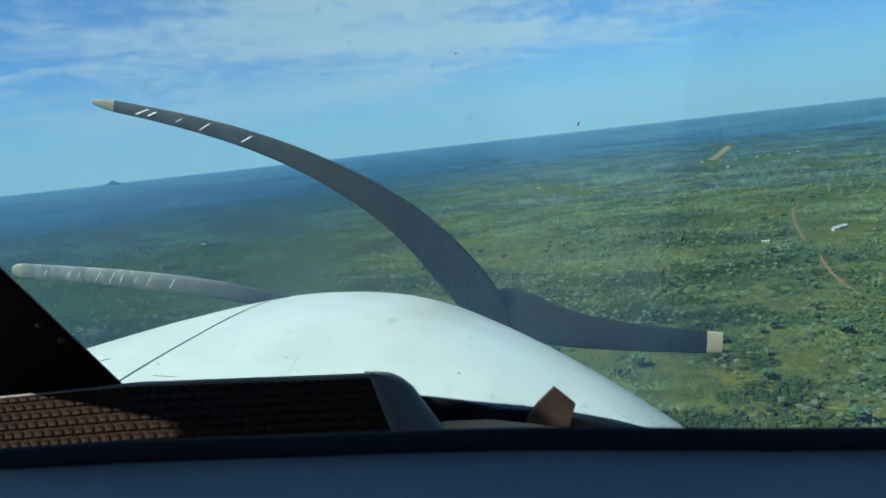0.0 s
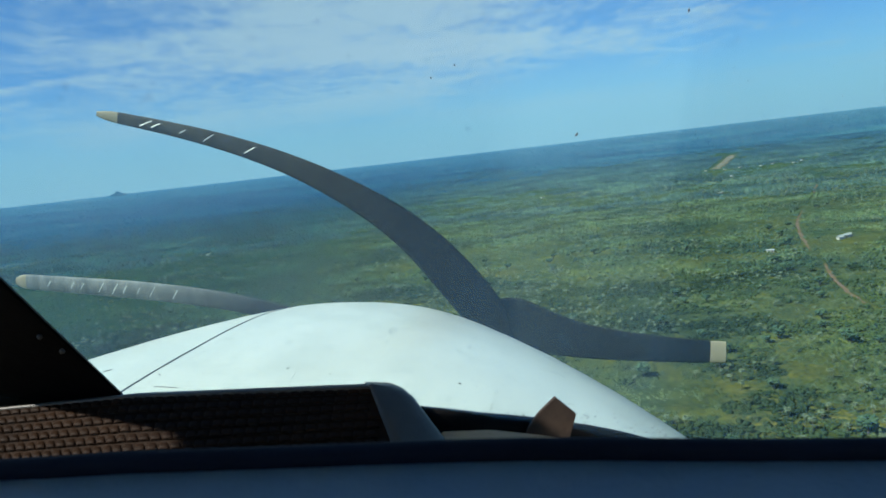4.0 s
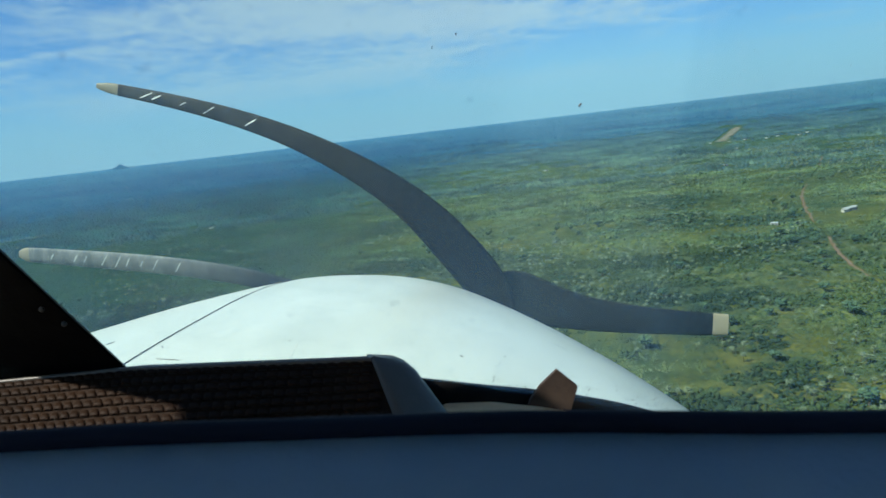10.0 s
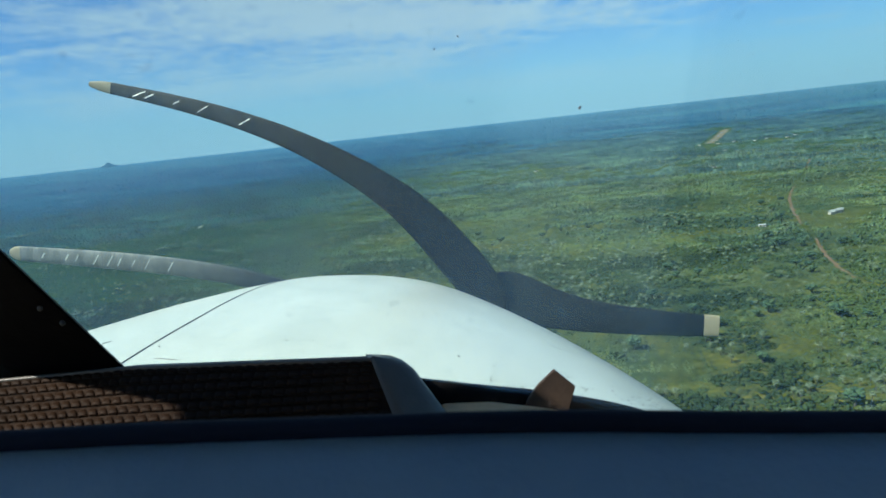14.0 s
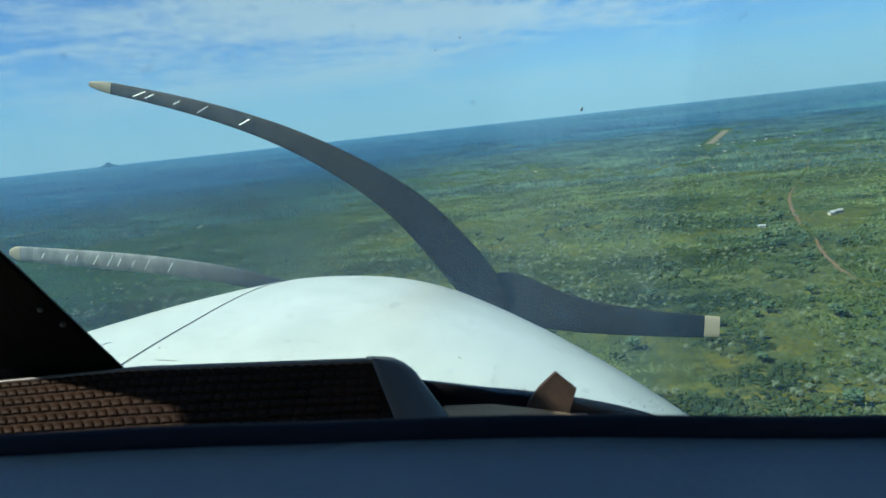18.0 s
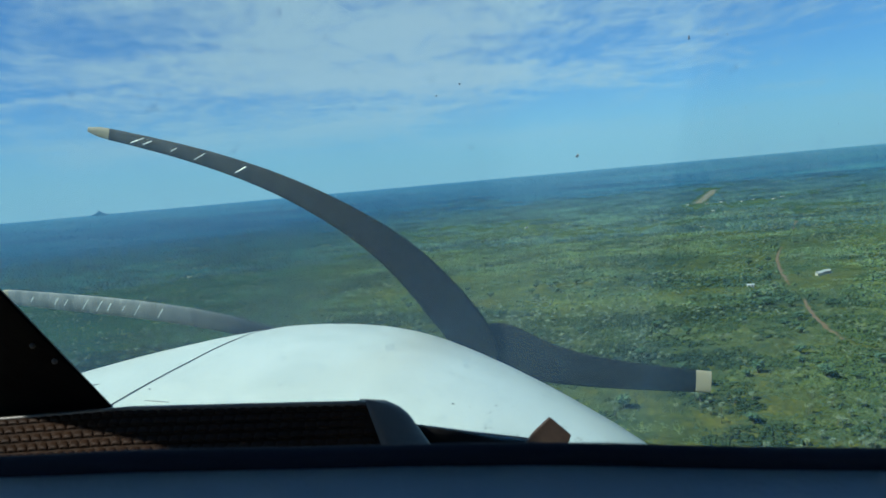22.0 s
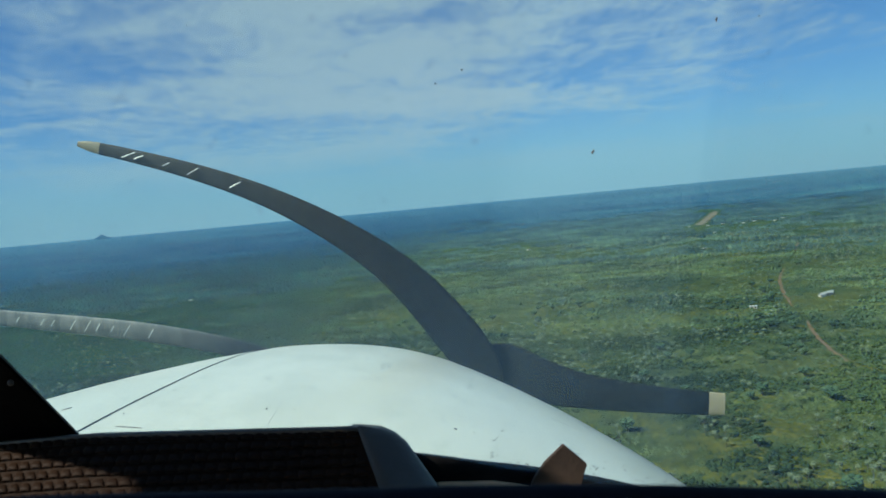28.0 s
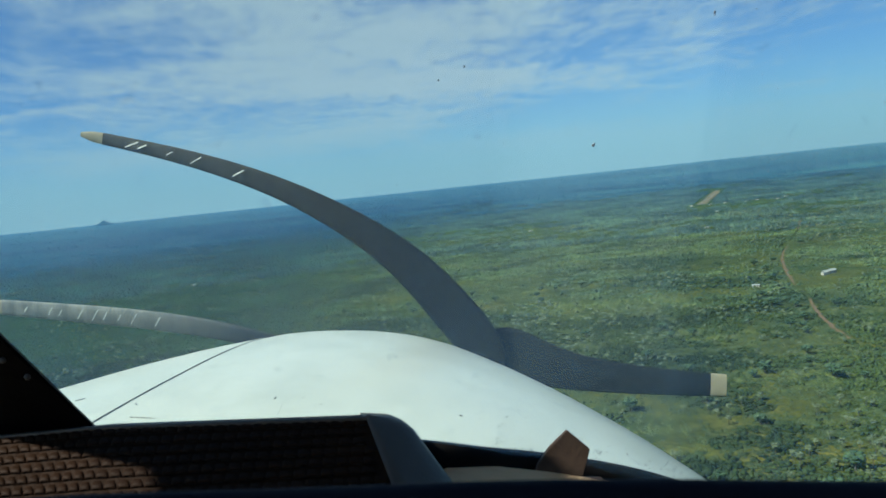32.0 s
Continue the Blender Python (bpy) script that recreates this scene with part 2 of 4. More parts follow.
def far_land_mat(name="far_hazed_woodland", glow=0.72, vary=0.0, air_share=1.0):
    """Woodland with distance haze painted in: green to blue with its distance, and a glow of its own."""
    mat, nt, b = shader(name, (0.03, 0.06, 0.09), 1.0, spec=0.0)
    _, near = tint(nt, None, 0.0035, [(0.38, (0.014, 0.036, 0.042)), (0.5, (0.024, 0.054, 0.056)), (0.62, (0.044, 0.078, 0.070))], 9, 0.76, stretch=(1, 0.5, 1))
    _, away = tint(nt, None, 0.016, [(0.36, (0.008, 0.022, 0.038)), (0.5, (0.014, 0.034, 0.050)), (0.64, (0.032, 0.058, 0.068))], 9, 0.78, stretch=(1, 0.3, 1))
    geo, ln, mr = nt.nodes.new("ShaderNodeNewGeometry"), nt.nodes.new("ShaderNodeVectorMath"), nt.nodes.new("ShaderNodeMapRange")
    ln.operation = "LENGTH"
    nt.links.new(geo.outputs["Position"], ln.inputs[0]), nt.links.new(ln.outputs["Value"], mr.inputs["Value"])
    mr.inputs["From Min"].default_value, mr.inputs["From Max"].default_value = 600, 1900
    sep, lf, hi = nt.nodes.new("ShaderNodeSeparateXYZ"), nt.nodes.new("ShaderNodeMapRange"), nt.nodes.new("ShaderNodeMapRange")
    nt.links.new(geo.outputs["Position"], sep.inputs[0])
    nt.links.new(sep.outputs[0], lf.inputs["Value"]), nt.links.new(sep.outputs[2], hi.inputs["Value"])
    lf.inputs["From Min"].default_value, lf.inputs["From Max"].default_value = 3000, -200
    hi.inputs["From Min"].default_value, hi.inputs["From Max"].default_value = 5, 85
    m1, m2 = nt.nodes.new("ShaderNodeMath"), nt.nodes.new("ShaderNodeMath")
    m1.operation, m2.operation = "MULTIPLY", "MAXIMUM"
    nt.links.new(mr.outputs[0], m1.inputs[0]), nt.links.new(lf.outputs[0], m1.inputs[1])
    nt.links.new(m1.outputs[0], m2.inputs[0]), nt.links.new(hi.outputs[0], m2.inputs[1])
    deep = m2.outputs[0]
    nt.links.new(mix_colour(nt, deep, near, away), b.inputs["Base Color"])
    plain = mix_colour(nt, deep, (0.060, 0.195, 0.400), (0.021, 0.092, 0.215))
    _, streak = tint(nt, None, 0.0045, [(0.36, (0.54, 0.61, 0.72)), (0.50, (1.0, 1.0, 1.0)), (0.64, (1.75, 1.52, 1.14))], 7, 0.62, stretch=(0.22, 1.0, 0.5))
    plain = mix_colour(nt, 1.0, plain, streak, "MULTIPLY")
    # a dark belt of forest and paler country behind it, to the east
    wob, _ = tint(nt, None, 0.0016, [(0, (0, 0, 0)), (1, (1, 1, 1))], 4, 0.6)
    ma, zr, belt = nt.nodes.new("ShaderNodeMath"), nt.nodes.new("ShaderNodeMapRange"), nt.nodes.new("ShaderNodeValToRGB")
    ma.operation = "MULTIPLY_ADD"
    nt.links.new(wob, ma.inputs[0]), nt.links.new(sep.outputs[2], ma.inputs[2])
    ma.inputs[1].default_value = 34
    nt.links.new(ma.outputs[0], zr.inputs["Value"]), nt.links.new(zr.outputs[0], belt.inputs[0])
    zr.inputs["From Min"].default_value, zr.inputs["From Max"].default_value = 17, 139
    be = belt.color_ramp.elements
    for _ in range(4):
        be.new(0.5)
    for e, (p, c) in zip(be, ((0.0, (1.15, 1.12, 0.86)), (0.20, (1.05, 1.05, 0.9)), (0.28, (0.62, 0.68, 0.80)), (0.42, (0.66, 0.72, 0.84)), (0.52, (1.25, 1.18, 1.0)), (0.72, (0.95, 0.98, 1.0)))):
        e.position, e.color = p, (*c, 1)
    plain = mix_colour(nt, 1.0, plain, mix_colour(nt, lf.outputs[0], belt.outputs[0], (1.0, 1.0, 1.0)), "MULTIPLY")
    # haze put into the glow, paler towards the skyline
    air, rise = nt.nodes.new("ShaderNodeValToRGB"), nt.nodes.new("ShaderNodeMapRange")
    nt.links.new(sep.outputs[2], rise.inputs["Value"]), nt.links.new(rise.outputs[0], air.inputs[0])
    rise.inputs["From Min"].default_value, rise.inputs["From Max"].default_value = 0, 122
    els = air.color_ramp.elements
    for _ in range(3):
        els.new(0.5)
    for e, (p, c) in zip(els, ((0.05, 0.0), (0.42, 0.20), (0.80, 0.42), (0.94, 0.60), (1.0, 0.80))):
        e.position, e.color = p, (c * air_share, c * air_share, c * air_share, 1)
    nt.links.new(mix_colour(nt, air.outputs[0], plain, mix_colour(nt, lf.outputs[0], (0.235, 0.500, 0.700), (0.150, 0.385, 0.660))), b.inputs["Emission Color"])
    # the land lights itself, in place of haze-brightened air
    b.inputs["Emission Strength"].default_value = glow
    if vary:
        isl, sc = nt.nodes.new("ShaderNodeMapRange"), b.inputs["Emission Strength"]
        nt.links.new(geo.outputs["Random Per Island"], isl.inputs["Value"])
        isl.inputs["To Min"].default_value, isl.inputs["To Max"].default_value = glow * (1 - vary), glow * (1 + vary)
        nt.links.new(isl.outputs[0], sc)
    return mat


def glass_mat():
    mat = bpy.data.materials.new("dusty_hazed_windscreen")
    mat.use_nodes = True
    nt = mat.node_tree
    nt.nodes.clear()
    N, L = nt.nodes.new, nt.links.new
    out, clear, gloss, dust = N("ShaderNodeOutputMaterial"), N("ShaderNodeBsdfTransparent"), N("ShaderNodeBsdfGlossy"), N("ShaderNodeBsdfTranslucent")
    clear.inputs[0].default_value = (0.80, 0.985, 0.905, 1)
    gloss.inputs["Roughness"].default_value = 0.02
    # blue dust film that also stands in for haze over the land
    dust.inputs[0].default_value = (0.46, 0.78, 0.90, 1)
    m1, m2 = N("ShaderNodeMixShader"), N("ShaderNodeMixShader")
    tc, no, rp = N("ShaderNodeTexCoord"), N("ShaderNodeTexNoise"), N("ShaderNodeMapRange")
    no.inputs["Scale"].default_value, no.inputs["Detail"].default_value = 5.0, 6.0
    L(tc.outputs["Object"], no.inputs["Vector"]), L(no.outputs["Fac"], rp.inputs["Value"])
    rp.inputs["From Min"].default_value, rp.inputs["From Max"].default_value = 0.3, 0.75
    rp.inputs["To Min"].default_value, rp.inputs["To Max"].default_value = 0.072, 0.150
    # film thickened at the foot and left, imitating haze there
    sp, hz, am = N("ShaderNodeSeparateXYZ"), N("ShaderNodeMapRange"), N("ShaderNodeMath")
    am.operation = "MULTIPLY"
    L(tc.outputs["Object"], sp.inputs[0]), L(sp.outputs[2], hz.inputs["Value"])
    hz.inputs["From Min"].default_value, hz.inputs["From Max"].default_value = -0.24, -0.06
    hz.inputs["To Min"].default_value, hz.inputs["To Max"].default_value = 1.40, 1.05
    side, both = N("ShaderNodeMapRange"), N("ShaderNodeMath")
    both.operation = "MULTIPLY"
    L(sp.outputs[0], side.inputs["Value"])
    side.inputs["From Min"].default_value, side.inputs["From Max"].default_value = 0.02, -0.42
    side.inputs["To Min"].default_value, side.inputs["To Max"].default_value = 1.0, 1.4
    L(hz.outputs[0], both.inputs[0]), L(side.outputs[0], both.inputs[1])
    L(rp.outputs[0], am.inputs[0]), L(both.outputs[0], am.inputs[1])
    sm, sr, ad = N("ShaderNodeTexNoise"), N("ShaderNodeMapRange"), N("ShaderNodeMath")
    sm.inputs["Scale"].default_value, sm.inputs["Detail"].default_value = 62.0, 3.0
    L(tc.outputs["Object"], sm.inputs["Vector"]), L(sm.outputs["Fac"], sr.inputs["Value"])
    sr.inputs["From Min"].default_value, sr.inputs["From Max"].default_value = 0.66, 0.76
    sr.inputs["To Max"].default_value = 0.10
    ad.operation = "ADD"
    L(am.outputs[0], ad.inputs[0]), L(sr.outputs[0], ad.inputs[1])
    L(ad.outputs[0], m1.inputs[0]), L(clear.outputs[0], m1.inputs[1]), L(dust.outputs[0], m1.inputs[2])
    m2.inputs[0].default_value = 0.012
    L(m1.outputs[0], m2.inputs[1]), L(gloss.outputs[0], m2.inputs[2])
    L(m2.outputs[0], out.inputs[0])
    return mat


def paler_blade(name, dark, low, high, start, end):
    """Dark paint made paler and brighter over the outer blade."""
    mat, nt, b = shader(name, dark, 0.6, spec=0.25)
    _, bright = tint(nt, None, 26, [(0.4, low), (0.68, high)], 5, 0.7, stretch=(1, 0.3, 0.3))
    tc, sp, mr = nt.nodes.new("ShaderNodeTexCoord"), nt.nodes.new("ShaderNodeSeparateXYZ"), nt.nodes.new("ShaderNodeMapRange")
    nt.links.new(tc.outputs["Object"], sp.inputs[0]), nt.links.new(sp.outputs[0], mr.inputs["Value"])
    mr.inputs["From Min"].default_value, mr.inputs["From Max"].default_value = start, end
    nt.links.new(mix_colour(nt, mr.outputs[0], dark, bright), b.inputs["Base Color"])
    return mat


MAT = dict(
    # the left blade's sun glint, painted in as a silvery outer half
    glinting=paler_blade("silver_glint_blade", (0.028, 0.033, 0.037), (0.19, 0.20, 0.195), (0.36, 0.36, 0.34), -0.28, -0.60),
    blade=paler_blade("dark_blade_paint", (0.012, 0.014, 0.015), (0.060, 0.057, 0.048), (0.105, 0.098, 0.080), 0.10, -0.50), bare=simple("bright_glint_streak", (0.55, 0.55, 0.53), (0.68, 0.68, 0.66), 60, 0.35),
    cowl=cowl_paint(), ground=ground_cover(), glass=glass_mat(), far=far_land_mat(), hill=far_land_mat("far_hazed_hill", 0.72, 0.0, 0.42), far_trees=far_land_mat("far_hazed_trees", 0.72, 0.05),
    seam=simple("seam_dirt", (0.07, 0.07, 0.07), (0.13, 0.13, 0.12), 30, 0.8),
    old_paint=simple("stained_paint", (0.66, 0.62, 0.55), (0.78, 0.76, 0.70), 40, 0.6),
    tip=simple("cream_tip_paint", (0.37, 0.31, 0.20), (0.47, 0.40, 0.27), 14, 0.5),
    spinner=simple("spinner_paint", (0.6, 0.62, 0.61), (0.68, 0.7, 0.69), 8, 0.3),
    black=simple("black_trim", (0.0014, 0.0014, 0.0016), (0.003, 0.003, 0.0034), 25, 0.8, 0.0008, spec=0.05),
    screw=simple("dull_screw", (0.012, 0.013, 0.014), (0.02, 0.021, 0.022), 60, 0.5),
    seal=simple("rubber_seal", (0.005, 0.005, 0.005), (0.009, 0.009, 0.009), 30, 0.9, spec=0.1),
    navy=simple("navy_vinyl", (0.165, 0.285, 0.42), (0.205, 0.335, 0.475), 5, 0.55, 0.0006, bump_scale=220),
    navy_edge=simple("dark_padded_edge", (0.003, 0.0065, 0.015), (0.005, 0.010, 0.022), 9, 0.7, 0.0006, bump_scale=180, spec=0.12),
    brown=simple("brown_grille_metal", (0.0105, 0.0048, 0.0019), (0.018, 0.0084, 0.0034), 18, 0.62, 0.0006, bump_scale=160, spec=0.09),
    pit=simple("dark_backing", (0.0012, 0.001, 0.001), (0.0025, 0.002, 0.0018), 30, 0.8),
    frame=simple("grey_frame_plastic", (0.040, 0.038, 0.031), (0.058, 0.054, 0.045), 16, 0.45, 0.0005, bump_scale=150),
    mark=simple("insect_residue", (0.17, 0.18, 0.20), (0.26, 0.265, 0.28), 200, 0.8),
    tab=simple("brown_leather", (0.038, 0.025, 0.018), (0.060, 0.040, 0.029), 40, 0.7, 0.001, bump_scale=140),
    beige=simple("faded_beige_deck", (0.60, 0.46, 0.28), (0.72, 0.57, 0.37), 12, 0.8, 0.0012),
    trim=simple("cream_cabin_trim", (0.50, 0.49, 0.46), (0.58, 0.57, 0.54), 6, 0.8),
    soil=simple("red_soil", (0.128, 0.078, 0.038), (0.175, 0.108, 0.054), 0.15, 0.95),
    strip=simple("dusty_airstrip", (0.140, 0.120, 0.080), (0.21, 0.17, 0.115), 0.05, 0.95),
    roof=simple("white_roof_sheet", (0.32, 0.34, 0.34), (0.45, 0.46, 0.45), 0.8, 0.5),
    hut_roof=simple("weathered_roof_sheet", (0.20, 0.20, 0.19), (0.30, 0.30, 0.28), 0.8, 0.6),
    wall=simple("pale_plaster", (0.45, 0.42, 0.36), (0.55, 0.51, 0.45), 0.5, 0.9),
    dark=simple("dark_opening", (0.02, 0.02, 0.02), (0.03, 0.03, 0.03), 1, 0.6),
    bark=simple("grey_bark", (0.075, 0.062, 0.048), (0.13, 0.11, 0.085), 2, 0.95),
    bush=leaves("bush_leaves", (0.031, 0.060, 0.022), (0.070, 0.100, 0.034)),
    scrub=leaves("scrub_leaves", (0.044, 0.078, 0.034), (0.124, 0.150, 0.056)),
    # leaf copies for further bushes: distance haze put into their colour
    bush_mid=leaves("mid_hazed_leaves", (0.048, 0.096, 0.050), (0.142, 0.198, 0.100)),
    bush_far=leaves("far_hazed_leaves", (0.028, 0.070, 0.066), (0.100, 0.166, 0.138), away=True),
    tree=leaves("tree_leaves", (0.046, 0.094, 0.054), (0.096, 0.146, 0.078), patches=False),
    palm=leaves("palm_fronds", patches=False, dark=(0.112, 0.145, 0.078), light=(0.198, 0.226, 0.134), spec=0.3),
)


# ---- mesh helpers ----
def put(name, bm, mat, parent=None, label="", smooth=False):
    """Links a bmesh as one mesh object, under parent where one is given."""
    me = bpy.data.meshes.new(name)
    bm.to_mesh(me)
    bm.free()
    for m_ in (mat if isinstance(mat, (list, tuple)) else [mat]):
        me.materials.append(m_)
    if smooth:
        me.polygons.foreach_set("use_smooth", [True] * len(me.polygons))
    ob = new(name, me)
    if parent is not None:
        ob.parent = parent
    if label:
        tagged(ob, label)
    return ob


part = put


def grid_bm(rows_, closed=False, bm=None, mat_of=None):
    """Faces between rows of points."""
    bm = bm or bmesh.new()
    vs = [[bm.verts.new(p) for p in r] for r in rows_]
    for i in range(len(vs) - 1):
        n = len(vs[i])
        for j in range(n if closed else n - 1):
            f = bm.faces.new((vs[i][j], vs[i][(j + 1) % n], vs[i + 1][(j + 1) % n], vs[i + 1][j]))
            if mat_of:
                f.material_index = mat_of(i, j)
    return bm


def caps(bm):
    made = bmesh.ops.holes_fill(bm, edges=[e for e in bm.edges if e.is_boundary], sides=0)
    for f in made["faces"]:
        for e in f.edges:
            e.smooth = False
    bmesh.ops.recalc_face_normals(bm, faces=bm.faces)
    return bm


def tube_bm(path, radius, n=10, bm=None, flat=1.0):
    """A tube along a path; radius may be a function of the share of the way."""
    path = [Vector(p) for p in path]
    rings = []
    for i, p in enumerate(path):
        d = (path[min(i + 1, len(path) - 1)] - path[max(i - 1, 0)]).normalized()
        up = Vector((0, 0, 1)) if abs(d.z) < 0.9 else Vector((0, 1, 0))
        s = d.cross(up).normalized()
        w = s.cross(d)
        r = radius(i / (len(path) - 1)) if callable(radius) else radius
        rings.append([p + (s * math.cos(a) + w * math.sin(a) * flat) * r for a in [2 * math.pi * k / n for k in range(n)]])
    return caps(grid_bm(rings, True, bm))


def box_bm(lo, hi, bevel=0.0, seg=2, bm=None):
    bm = bm or bmesh.new()
    c = [(a + b) / 2 for a, b in zip(lo, hi)]
    s = [abs(b - a) for a, b in zip(lo, hi)]
    made = bmesh.ops.create_cube(bm, size=1, matrix=Matrix.Translation(c) @ Matrix.Diagonal((*s, 1)))
    if bevel:
        es = list({e for v in made["verts"] for e in v.link_edges})
        bmesh.ops.bevel(bm, geom=es, offset=bevel, segments=seg, affect="EDGES", profile=0.6)
    return bm


def slab_bm(outline, offset):
    """A solid from a flat outline and an offset vector."""
    bm = bmesh.new()
    a = [bm.verts.new(p) for p in outline]
    b = [bm.verts.new(Vector(p) + Vector(offset)) for p in outline]
    bm.faces.new(a), bm.faces.new(list(reversed(b)))
    for i in range(len(a)):
        j = (i + 1) % len(a)
        bm.faces.new((a[j], a[i], b[i], b[j]))
    bmesh.ops.recalc_face_normals(bm, faces=bm.faces)
    return bm


OCT_V = np.array([(1, 0, 0), (0, 1, 0), (-1, 0, 0), (0, -1, 0), (0, 0, 1), (0, 0, -0.7)], dtype=float)
OCT_F = np.array([(0, 1, 4), (1, 2, 4), (2, 3, 4), (3, 0, 4), (1, 0, 5), (2, 1, 5), (3, 2, 5), (0, 3, 5)])


PYR_V = np.array([(1, 0, -0.45), (0, 1, -0.45), (-1, 0, -0.45), (0, -1, -0.45), (0, 0, 1)], dtype=float)
PYR_F = OCT_F[:4]


def raw_mesh(name, verts, faces, mats, smooth=False):
    me = bpy.data.meshes.new(name)
    me.vertices.add(len(verts))
    me.vertices.foreach_set("co", np.asarray(verts, dtype=np.float32).ravel())
    me.loops.add(faces.size)
    me.loops.foreach_set("vertex_index", faces.astype(np.int32).ravel())
    me.polygons.add(len(faces))
    me.polygons.foreach_set("loop_start", np.arange(0, faces.size, 3, dtype=np.int32))
    if smooth:
        me.polygons.foreach_set("use_smooth", [True] * len(faces))
    me.update(calc_edges=True)
    for m_ in mats:
        me.materials.append(m_)
    return me


def icosa():
    g = (1 + 5 ** 0.5) / 2
    v = np.array([(-1, g, 0), (1, g, 0), (-1, -g, 0), (1, -g, 0), (0, -1, g), (0, 1, g), (0, -1, -g), (0, 1, -g), (g, 0, -1), (g, 0, 1), (-g, 0, -1), (-g, 0, 1)]) / math.hypot(1, g)
    f = np.array([(0, 11, 5), (0, 5, 1), (0, 1, 7), (0, 7, 10), (0, 10, 11), (1, 5, 9), (5, 11, 4), (11, 10, 2), (10, 7, 6), (7, 1, 8), (3, 9, 4), (3, 4, 2), (3, 2, 6), (3, 6, 8), (3, 8, 9), (4, 9, 5), (2, 4, 11), (6, 2, 10), (8, 6, 7), (9, 8, 1)])
    return v, f


I20_V, I20_F = icosa()


def clump_mesh(name, centres, radii, mats, rng, big=False, flat=0.75, tiny=False):
    """Many rough leaf clumps joined in one mesh."""
    bv, bf = (I20_V, I20_F) if big else (PYR_V, PYR_F) if tiny else (OCT_V, OCT_F)
    n, k = len(centres), len(bv)
    jit = 1 + rng.uniform(-0.38, 0.38, (n, k, 1))
    sc = radii[:, None, None] * np.array([1, 1, flat])[None, None, :]
    ang = rng.uniform(0, 6.28, n)
    c, s = np.cos(ang)[:, None], np.sin(ang)[:, None]
    base = bv[None] * jit
    x, y = base[..., 0] * c - base[..., 1] * s, base[..., 0] * s + base[..., 1] * c
    verts = np.stack([x, y, base[..., 2]], -1) * sc + centres[:, None, :]
    verts[..., 2] = np.maximum(verts[..., 2], 0.02)
    faces = bf[None] + (np.arange(n) * k)[:, None, None]
    return raw_mesh(name, verts.reshape(-1, 3), faces.reshape(-1, 3), mats, True)


# ---- the ground ----
def value_noise(x, y, cell, seed):
    """Smooth noise in 0..1 over the plan."""
    r = np.random.default_rng(seed).random((256, 256))
    gx, gy = x / cell + 500.3, y / cell + 500.7
    ix, iy = np.floor(gx).astype(int), np.floor(gy).astype(int)
    fx, fy = gx - ix, gy - iy
    fx, fy = fx * fx * (3 - 2 * fx), fy * fy * (3 - 2 * fy)
    g = lambda a, b: r[a % 256, b % 256]
    return (g(ix, iy) * (1 - fx) + g(ix + 1, iy) * fx) * (1 - fy) + (g(ix, iy + 1) * (1 - fx) + g(ix + 1, iy + 1) * fx) * fy


def far_edge(x):
    """Where the bush ends and the blue distance begins, ahead."""
    return float(np.interp(x, [-3000, -895, -425, 440, 1400, 3000], [700, 1441, 1950, 3050, 3650, 3650]))


def ground():
    rings = []
    for r in (0, 120, 300, 600, 1200, 2400, 4950):
        rings.append([(r * math.cos(a), r * math.sin(a), 0) if r else (0.01 * math.cos(a), 0.01 * math.sin(a), 0) for a in [2 * math.pi * k / 72 for k in range(72)]])
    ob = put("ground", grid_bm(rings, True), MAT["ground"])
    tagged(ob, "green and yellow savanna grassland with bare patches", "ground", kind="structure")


def far_start(a):
    """How far off the blue distance begins in the heading a."""
    lo = 100.0
    while lo < 4700 and math.cos(a) * lo < far_edge(math.sin(a) * lo):
        lo += 10
    return lo


def far_height(a, r, lo):
    rise = max(3000, lo + 150)
    z = 1.2 + 117.5 * max(0, (r - rise) / (4920 - rise)) ** 1.35
    s = (r - lo) / (4920 - lo)
    if s > 0.75:
        z += (5 * noise.noise((a * 9, 3, 0)) + 2.5 * noise.noise((a * 40, 8, 0))) * (s - 0.75)
    return z


